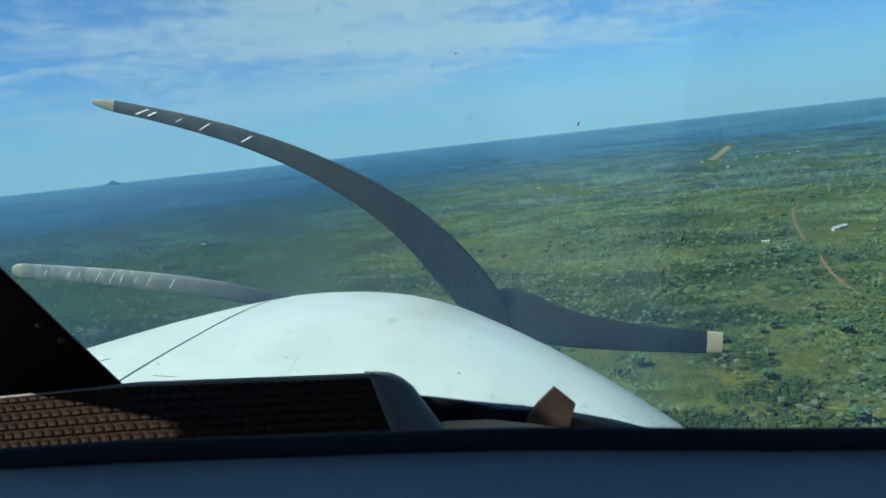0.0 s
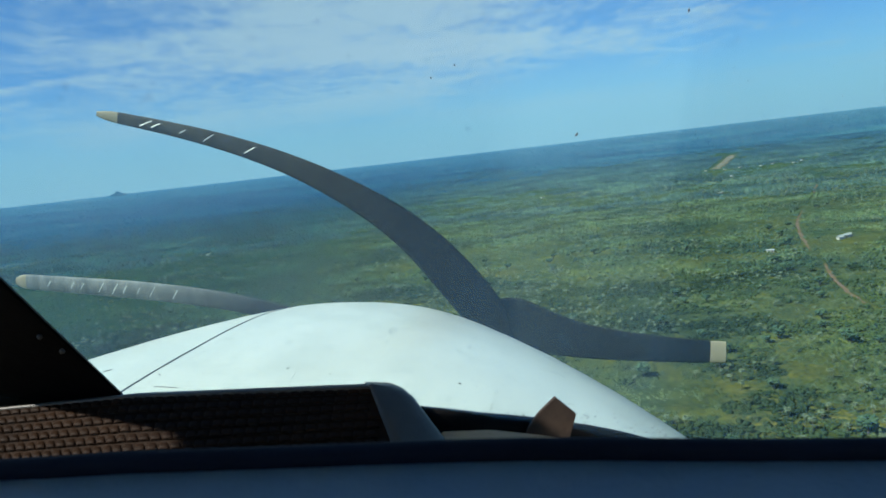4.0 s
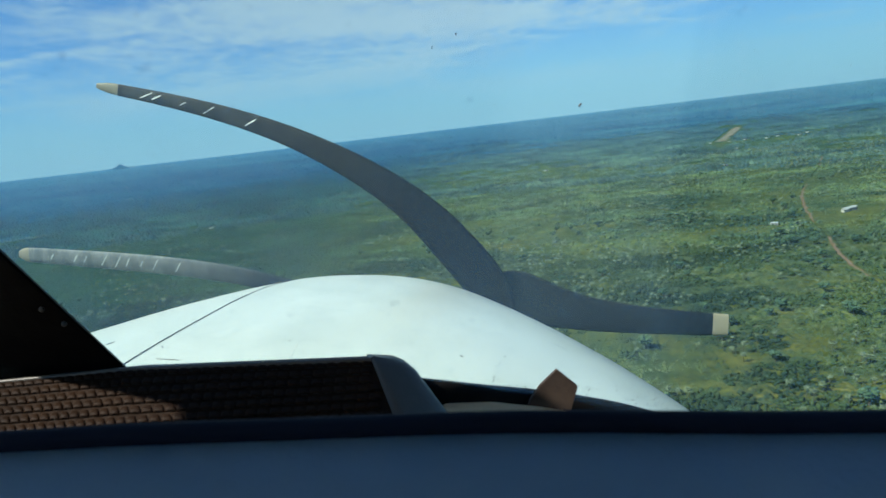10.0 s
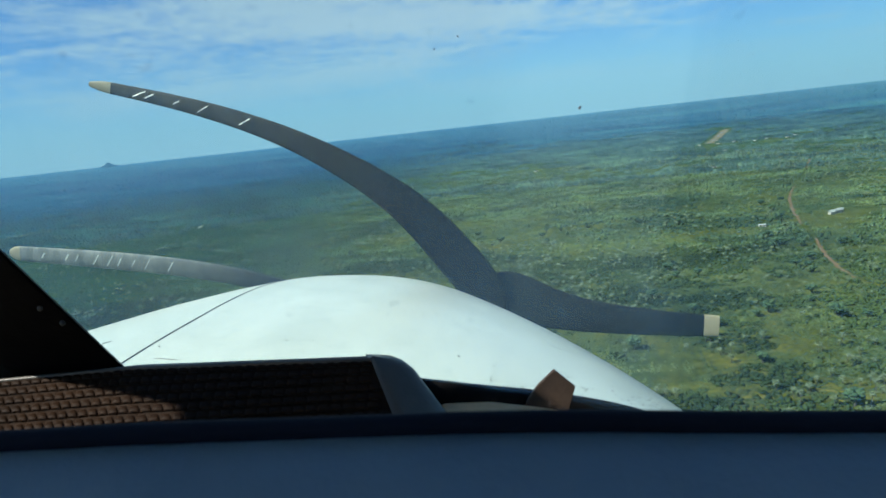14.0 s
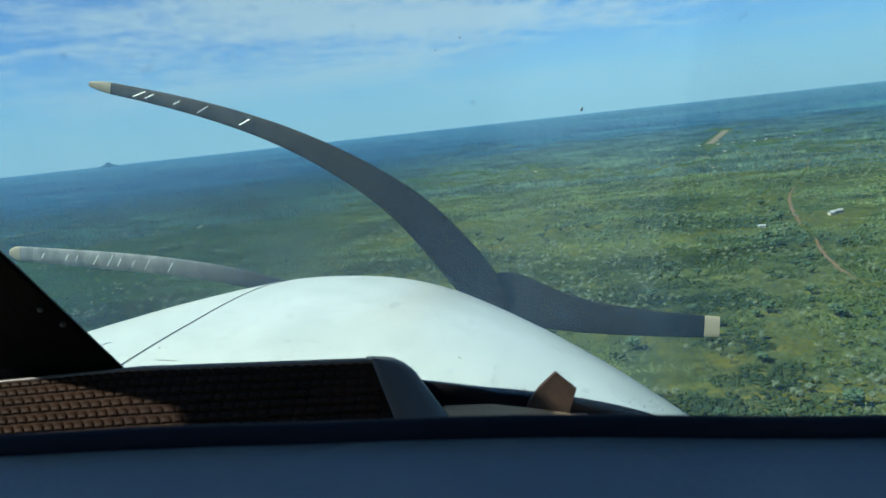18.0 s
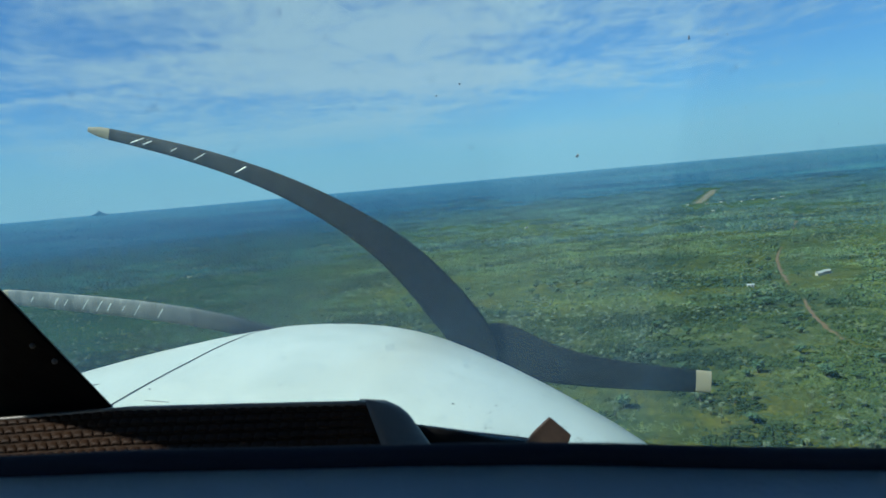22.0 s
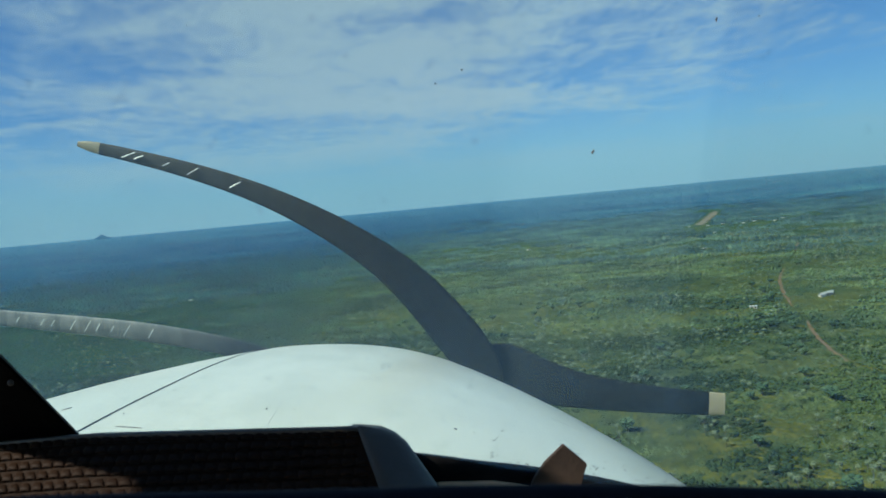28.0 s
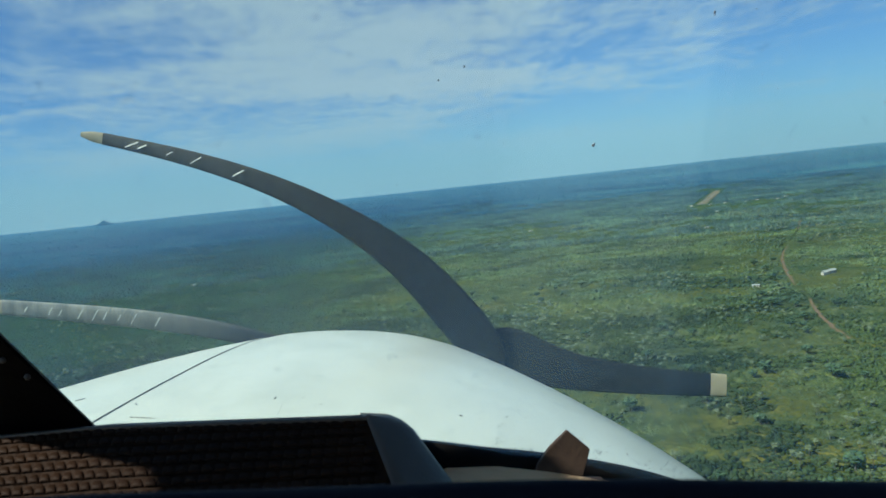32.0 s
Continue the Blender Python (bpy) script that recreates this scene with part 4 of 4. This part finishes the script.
def grille():
    """The long perforated cover that lies along the deck under the windscreen."""
    g = new("dashboard_grille")
    g.matrix_world = PLANE
    tagged(g, "long brown perforated metal cover with a grey end frame", "grille")
    TOP = [Vector(p) for p in ((-0.5583, 0.749, -0.2671), (-0.3191, 0.7184, -0.2346), (-0.0702, 0.6859, -0.2151))]
    LOW = [Vector(p) for p in ((-0.4724, 0.6234, -0.296), (-0.2827, 0.6253, -0.2835), (-0.0344, 0.6283, -0.2635))]
    LOW = [p + Vector((0, -0.006, -0.012)) for p in LOW]

    def on(line, u):
        q = min(u * 2, 1.999)
        return line[int(q)].lerp(line[int(q) + 1], q - int(q))

    at = lambda u, v: on(TOP, u).lerp(on(LOW, u), v)
    fn = (TOP[2] - TOP[0]).cross(LOW[0] - TOP[0]).normalized()
    if fn.y > 0:
        fn = -fn
    rows_ = []
    for i in range(9):
        a, b = at(i / 8, 0), at(i / 8, 1)
        rows_.append([a, b, b - fn * 0.03, a + Vector((0, 0.035, -0.006))])
    part("backing", caps(grid_bm(rows_, True)), MAT["pit"], g, "dark backing behind the holes")
    # rows of pressed hoods, each over a slot that opens towards the cabin
    bm = grid_bm([[at(i / 24, 0) + fn * 0.001, at(i / 24, 1) + fn * 0.001] for i in range(25)])
    cu, cv, K = 43, 10, 8
    cl = lambda q: min(max(q, 0), 1)
    for i in range(cu + 4):
        for j in range(cv):
            u0 = i + 0.5 - 0.36 * j
            if not 0.5 < u0 < cu - 0.4:
                continue
            spot = lambda a, b, h: bm.verts.new(at(cl((u0 + a) / cu), cl((j + b) / cv)) + fn * (0.0012 + h))
            th = [math.pi * (1 - k / K) for k in range(K + 1)]
            rows_ = [[spot(w * math.cos(t), b, h * math.sin(t)) for t in th] for b, w, h in ((0.0, 0.30, 0.0002), (0.35, 0.43, 0.0015), (0.80, 0.49, 0.0023), (0.80, 0.41, 0.0017))]
            for r0_, r1_ in zip(rows_, rows_[1:]):
                for k in range(K):
                    bm.faces.new((r0_[k], r0_[k + 1], r1_[k + 1], r1_[k])).smooth = True
            # flat dark face on the sheet, painted in place of the shaded hole
            slot = bm.faces.new([spot(a, b, 0.0002) for a, b in ((-0.38, 0.80), (-0.34, 0.40), (0.34, 0.40), (0.38, 0.80))])
            slot.material_index = 1
    part("mesh_face", bm, [MAT["brown"], MAT["pit"]], g, "brown pressed metal sheet with rows of hooded slots")
    part("top_rim", tube_bm([at(i / 12, 0) + fn * 0.001 for i in range(13)], 0.0024, 10), MAT["frame"], g, "thin dark grey upper rim", True)
    # the end frame leaves the corner level, then bends down to the deck
    OUT = [Vector(p) for p in ((-0.0610, 0.6872, -0.2134), (-0.0502, 0.6881, -0.2142), (-0.0393, 0.6874, -0.2186), (-0.0305, 0.6844, -0.2250), (-0.0211, 0.6779, -0.2353), (-0.0102, 0.6711, -0.2480), (0.0032, 0.6637, -0.2632), (0.012, 0.655, -0.280), (0.016, 0.650, -0.292))]
    rows_ = []
    for i, q in enumerate(OUT):
        s = i / (len(OUT) - 1)
        p = at(1, s) + fn * 0.004
        rows_.append([p - fn * 0.004, p, p.lerp(q, 0.25) + fn * 0.0015, p.lerp(q, 0.75) + fn * 0.0015, q, q + Vector((0.001, 0.012, -0.002)), q + Vector((-0.004, 0.045, -0.010)), p + Vector((-0.01, 0.05, -0.012))])
    part("end_frame", caps(grid_bm(rows_, True)), MAT["frame"], g, "grey end frame with a bent edge", True)


def tab():
    t = new("leather_tab")
    t.matrix_world = PLANE
    tagged(t, "brown leather tab standing on the faded panel top", "tab")
    o = [(0.1155, -0.2408), (0.1378, -0.2590), (0.1295, -0.2925), (0.0825, -0.2925), (0.0885, -0.2735), (0.0985, -0.2580)]
    bm = slab_bm([(x, 0.735, z) for x, z in o], Vector((0, 0.006, 0)))
    bmesh.ops.bevel(bm, geom=bm.edges[:], offset=0.0007, segments=2, affect="EDGES")
    part("flap", bm, MAT["tab"], t, "brown folded leather flap")
    part("foot", box_bm((0.128, 0.728, -0.299), (0.152, 0.745, -0.288), 0.003), MAT["tab"], t, "small brown clip")


grille()
tab()


# ---- buildings in the bush ----
def house(x, y, turn, length, depth, wall_h, label, wings=(), bays=4, group="", roof="roof"):
    """A low building: plastered walls, sheet roof with a ridge, door and windows; wings stand end on."""
    hs = new("house")
    hs.matrix_world = pose(x, y, 0, 0, 0, turn)
    tagged(hs, label, "house", group)

    def block(cx, cy, l, d, h):
        part("wall", box_bm((cx - l / 2, cy - d / 2, 0), (cx + l / 2, cy + d / 2, h), 0.05, 1), MAT["wall"], hs)
        o, r = 0.6, h + d * 0.16
        sec = [(-d / 2 - o, h - 0.05), (0, r), (d / 2 + o, h - 0.05), (d / 2 + o, h + 0.10), (0, r + 0.15), (-d / 2 - o, h + 0.10)]
        rows_ = [[(cx + e * (l / 2 + o), cy + a, b) for a, b in sec] for e in (-1, 1)]
        part("roof", caps(grid_bm(rows_, True)), MAT[roof], hs)

    block(0, 0, length, depth, wall_h)
    for w in wings:
        block(*w)
    for k in range(bays):
        cx = -length / 2 + length * (k + 0.5) / bays
        w, lo, hi = (0.5, 0.05, 2.05) if k == bays // 2 else (0.6, 0.95, 2.0)
        part("door" if k == bays // 2 else "window", box_bm((cx - w, -depth / 2 - 0.06, lo), (cx + w, -depth / 2 + 0.05, hi), 0.02, 1), MAT["dark"], hs)
    return hs


house(372, 702, 12, 11, 4.5, 2.7, "long white-roofed farmhouse with wings among the trees", [(-8.6, -4.6, 5.5, 4, 2.4), (8.4, 5.4, 5.5, 4, 2.5)], 5)
house(286, 668, -20, 6, 4, 2.3, "small pale shed with a white sheet roof in the bush", (), 2)
VILLAGE = [(700, 2010), (742, 1985), (790, 2002), (826, 1955), (872, 1990), (905, 1940), (650, 1700), (960, 2010), (480, 1310), (-60, 1420), (-420, 1250), (215, 1700)]
for i, (vx, vy) in enumerate(VILLAGE):
    house(vx, vy, 25 * i % 70 - 30, 6 + i % 3, 4, 2.3, "small pale sheet-roofed hut in the far bush", (), 2, "far huts", "hut_roof")


# ---- plants ----
def road_gap(x, y):
    gap = np.full(len(x), 1e9)
    for (ax, ay), (bx, by) in zip(ROAD, ROAD[1:]):
        dx, dy = bx - ax, by - ay
        s = np.clip(((x - ax) * dx + (y - ay) * dy) / (dx * dx + dy * dy), 0, 1)
        gap = np.minimum(gap, np.hypot(x - ax - s * dx, y - ay - s * dy))
    return gap


def scatter(rng, n, r0, r1, half=37.0):
    r = np.sqrt(rng.uniform(r0 * r0, r1 * r1, n))
    a = np.radians(rng.uniform(-half, half + 4, n))
    return r * np.sin(a), r * np.cos(a)


def cover(x, y):
    """How thick the bush stands, 0 to 1, in patches of several sizes."""
    return 0.10 * np.clip((-60 - x) / 300, 0, 1) + 0.36 * value_noise(x * 0.7, y, 95, 3) + 0.24 * value_noise(x, y, 34, 5) + 0.40 * value_noise(x * 0.6, y, 230, 7)


def clear_of_strip(x, y):
    s = (y - 2060) / 820
    return ~((np.abs(x - (745 + 365 * s)) < 27 + 12 * (y < 2060)) & (y > 1960) & (y < 2980))


def thick(x, y, k=1.0):
    """Where dense thicket stands: above about 0.5, in ragged patches of several sizes; k widens them."""
    u, v = 0.8 * x + 0.6 * y, 0.8 * y - 0.6 * x
    t = 0.27 * value_noise(x * 0.8, y, 105 * k, 3) + 0.25 * value_noise(u, v, 38 * k, 5) + 0.25 * value_noise(v, u, 15 * k, 7) + 0.23 * value_noise(x, y, 6 * k, 9)
    west = np.clip((40 - x) / 330, 0, 1)
    return t + 0.055 * west


def woodland():
    rng = np.random.default_rng(11)
    edge = lambda x: np.interp(x, [-3000, -895, -425, 440, 1400, 3000], [700, 1441, 1950, 3050, 3650, 3650])
    #        name, from, to, tries, sizes, thicket or scrub, shape, material
    KINDS = (("bush_thicket", 215, 700, 130000, (0.5, 1.45), True, False, "bush"),
             ("scrub_plain", 215, 700, 170000, (0.4, 1.15), False, True, "scrub"),
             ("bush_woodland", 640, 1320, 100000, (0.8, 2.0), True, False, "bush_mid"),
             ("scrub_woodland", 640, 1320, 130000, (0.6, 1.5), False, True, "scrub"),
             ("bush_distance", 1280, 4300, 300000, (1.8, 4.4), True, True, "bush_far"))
    for nm, r0, r1, n, size, dense, tiny, mat in KINDS:
        x, y = scatter(rng, n, r0, r1)
        k = 1.0 if r1 < 2000 else 2.2
        t = thick(x, y, k) + rng.uniform(-0.035, 0.035, n)
        keep = t > (0.478 if r1 < 2000 else 0.425) if dense else (t < 0.50) & (rng.random(n) < 0.35 + 4 * (t - 0.36))
        keep &= (road_gap(x, y) > 2.1) & (y < edge(x) - 60 + 1500 * rng.random(n) ** 2.0) & clear_of_strip(x, y)
        keep &= ~((np.abs(x - 376) < 20) & (np.abs(y - 690) < 26))
        for vx, vy in VILLAGE:
            keep &= ~((np.abs(x - vx) < 16) & (y < vy + 14) & (y > vy - 45))
        x, y, t = x[keep], y[keep], t[keep]
        s = rng.uniform(*size, len(x)) * (1 + 0.5 * (rng.random(len(x)) > 0.94))
        if dense:
            s *= 0.7 + np.clip((t - 0.47) * 5, 0, 0.5)
        if r1 < 2000:
            s *= 1 - (0.52 if r0 > 600 else 0.35) * np.clip((40 - x) / 330, 0, 1)
        z = s * (0.08 + 0.36 * rng.random(len(x)) ** 2)
        if r1 > 2000:
            z += np.where(y > edge(x), 1.2 + 117.5 * np.clip((np.hypot(x, y) - np.maximum(3000, np.hypot(x, edge(x)) + 150)) / 1770, 0, 1) ** 1.35, 0)
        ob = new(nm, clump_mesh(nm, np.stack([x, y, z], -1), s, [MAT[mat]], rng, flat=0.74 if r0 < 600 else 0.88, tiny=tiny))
        tagged(ob, "dense dark green savanna thicket and small trees" if dense else "low olive scrub scattered in the grass", "bushes", kind="stuff")


woodland()


def bush_below():
    """Low bushes on the ground under and around the flight path."""
    rng = np.random.default_rng(19)
    x, y = scatter(rng, 11000, 15, 330, 178)
    keep = (cover(x, y) + rng.uniform(-0.18, 0.18, len(x)) > 0.47) & ((np.hypot(x, y) < 213) | (np.abs(np.arctan2(x, y)) > radians(42)))
    x, y = x[keep], y[keep]
    cs, rs = [], []
    for k in range(4):
        r = rng.uniform(0.3, 1.1, len(x))
        cs.append(np.stack([x + rng.normal(0, 0.9, len(x)), y + rng.normal(0, 0.9, len(x)), r * 0.5], -1)), rs.append(r)
    ob = new("bush_plain", clump_mesh("bush_plain", np.concatenate(cs), np.concatenate(rs), [MAT["bush"]], rng, tiny=True))
    tagged(ob, "scattered low green bushes on the open plain", "bushes", kind="stuff")


bush_below()


def palm_parts(seed):
    """A fan palm: trunk, round crown of stiff fronds."""
    rnd = random.Random(seed)
    h = rnd.uniform(3.2, 5.6)
    lean = (rnd.uniform(-0.4, 0.4), rnd.uniform(-0.4, 0.4))
    tr = tube_bm([(lean[0] * s * s, lean[1] * s * s, h * s) for s in (0, 0.35, 0.7, 1)], lambda s: 0.2 - 0.07 * s, 7)
    cr = bmesh.new()
    top = Vector((lean[0], lean[1], h))
    for k in range(56):
        az, el = rnd.uniform(0, 6.283), radians(rnd.triangular(-38, 62, 22))
        d = Vector((math.cos(az) * math.cos(el), math.sin(az) * math.cos(el), math.sin(el)))
        side = d.cross(Vector((0, 0, 1))).normalized()
        L_ = rnd.uniform(1.25, 1.8)
        a = top + d * 0.25
        m_ = top + d * L_ * 0.62
        tip_ = top + d * L_ - Vector((0, 0, 0.25))
        up = side.cross(d)
        w = rnd.uniform(0.34, 0.48)
        vs = [cr.verts.new(p) for p in (a, m_ + side * w - up * 0.1, tip_ + side * 0.25, tip_ - side * 0.25, m_ - side * w - up * 0.1, m_ + up * 0.14)]
        for q in ((0, 1, 5), (1, 2, 5), (2, 3, 5), (3, 4, 5), (4, 0, 5)):
            cr.faces.new([vs[i] for i in q])
    return tr, cr, h


def palms():
    protos = []
    for sd in range(4):
        tr, cr, h = palm_parts(sd)
        p = new("palm_tree")
        part("trunk", tr, MAT["bark"], p)
        part("crown", cr, MAT["palm"], p)
        tagged(p, "pale grey-green fan palm standing in the bush", "palm tree", "palms in the bush")
        protos.append(p)
    rng = np.random.default_rng(23)

    def stand(n, r0, r1, limit):
        """Places for palms: loose groups in the open bush, fewer to the west."""
        x, y = scatter(rng, n, r0, r1, 36)
        dens = value_noise(x, y, 60, 13) * 0.5 + value_noise(x, y, 17, 17) * 0.5 - 0.16 * np.clip((20 - x) / 110, 0, 1)
        ok = (dens + rng.uniform(-0.24, 0.24, len(x)) > limit + 0.06) & (road_gap(x, y) > 7) & ~((np.abs(x - 378) < 35) & (np.abs(y - 695) < 35))
        return x[ok], y[ok]

    x, y = stand(4200, 222, 620, 0.52)
    order = np.argsort(np.hypot(x, y))
    x, y = x[order], y[order]
    used = set()
    for i in range(min(300, len(x))):
        k = i % 4
        m_ = pose(float(x[i]), float(y[i]), -0.05, 0, 0, float(rng.uniform(0, 360)))
        if k not in used:
            protos[k].matrix_world = m_
            used.add(k)
        else:
            ob = copy_thing(protos[k], m_)
            sc = float(rng.uniform(0.68, 1.05))
            ob.scale = (sc, sc, sc)
    # those further off are joined: whole crowns first, then single tufts
    vs, fs, base = [], [], 0
    for sd in range(4):
        _, cr, h = palm_parts(sd)
        cr.verts.index_update()
        v = np.array([p.co[:] for p in cr.verts])
        f = np.array([[p.index for p in q.verts] for q in cr.faces])
        f = f[(f[:, 0] // 6) % 2 == 0]
        cr.free()
        for i in range(300 + sd, len(x), 4):
            t, sc = rng.uniform(0, 6.28), rng.uniform(0.68, 1.05)
            c, s = math.cos(t) * sc, math.sin(t) * sc
            vs.append(np.stack([v[:, 0] * c - v[:, 1] * s + x[i], v[:, 0] * s + v[:, 1] * c + y[i], v[:, 2] * sc], -1)), fs.append(f + base)
            base += len(v)
    ob = new("palm_stand", raw_mesh("palm_stand", np.concatenate(vs), np.concatenate(fs), [MAT["palm"]]))
    tagged(ob, "pale fan palms standing close over the bush", "palms", kind="stuff")
    x, y = stand(20000, 600, 1750, 0.54)
    cs, rs = [], []
    for k in range(2):
        r = rng.uniform(0.9, 1.6, len(x)) * (1.0 if k else 1.25)
        cs.append(np.stack([x + rng.normal(0, 0.7, len(x)) * (k > 0), y + rng.normal(0, 0.7, len(x)) * (k > 0), rng.uniform(4.0, 5.2, len(x)) - 0.4 * k], -1)), rs.append(r)
    ob = new("palm_grove", clump_mesh("palm_grove", np.concatenate(cs), np.concatenate(rs), [MAT["palm"]], rng, flat=0.62))
    tagged(ob, "scattered pale fan palms over the far bush", "palms", kind="stuff")


palms()


def trees():
    """Broad dark trees that stand out of the bush."""
    protos = []
    for sd in range(3):
        rng = np.random.default_rng(40 + sd)
        t = new("tree")
        bm = tube_bm([(0, 0, 0), (0.1, 0, 1.2), (0.2, 0.1, 2.4), (0.25, 0.1, 3.6)], lambda s: 0.32 - 0.16 * s, 7)
        for k in range(4):
            a = k * 1.6 + sd
            bm = tube_bm([(0.15, 0.05, 1.7), (0.9 * math.cos(a), 0.9 * math.sin(a), 2.9), (1.9 * math.cos(a), 1.9 * math.sin(a), 3.9)], lambda s: 0.16 - 0.09 * s, 5, bm)
        part("trunk", bm, MAT["bark"], t, "grey forked trunk")
        n = 50
        d = rng.normal(0, 1, (n, 3))
        d /= np.linalg.norm(d, axis=1)[:, None]
        c = d * np.array([2.6, 2.6, 1.6]) * rng.uniform(0.5, 1.0, (n, 1)) + np.array([0, 0, 4.2])
        me = clump_mesh("crown", c, rng.uniform(0.45, 0.95, n), [MAT["tree"]], rng, True)
        cr = new("crown", me)
        cr.parent = t
        tagged(t, "broad dark green tree with a rounded leafy crown", "tree", "trees in the bush")
        protos.append(t)
    rng = np.random.default_rng(31)
    x, y = scatter(rng, 420, 225, 800, 35)
    ok = (cover(x, y) > 0.42) & (road_gap(x, y) > 8) & ~((np.abs(x - 378) < 28) & (np.abs(y - 695) < 25))
    x, y = x[ok], y[ok]
    rx_ = rng.uniform(0, 1, 60)
    tx = np.interp(rx_, np.linspace(0, 1, len(ROAD)), [p[0] for p in ROAD]) + rng.normal(0, 26, 60)
    ty = np.interp(rx_, np.linspace(0, 1, len(ROAD)), [p[1] for p in ROAD]) + rng.normal(0, 20, 60)
    ok = (road_gap(tx, ty) > 6.5) & ~((np.abs(tx - 372) < 24) & (np.abs(ty - 702) < 24)) & (ty < 1100)
    x, y = np.concatenate([tx[ok], x]), np.concatenate([ty[ok], y])
    used = set()
    for i in range(min(190, len(x))):
        k = i % 3
        m_ = pose(float(x[i]), float(y[i]), -0.05, 0, 0, float(rng.uniform(0, 360)))
        if k not in used:
            protos[k].matrix_world = m_
            used.add(k)
        else:
            ob = copy_thing(protos[k], m_)
            sc = float(rng.uniform(0.75, 1.5))
            ob.scale = (sc, sc, sc * 0.9)


trees()
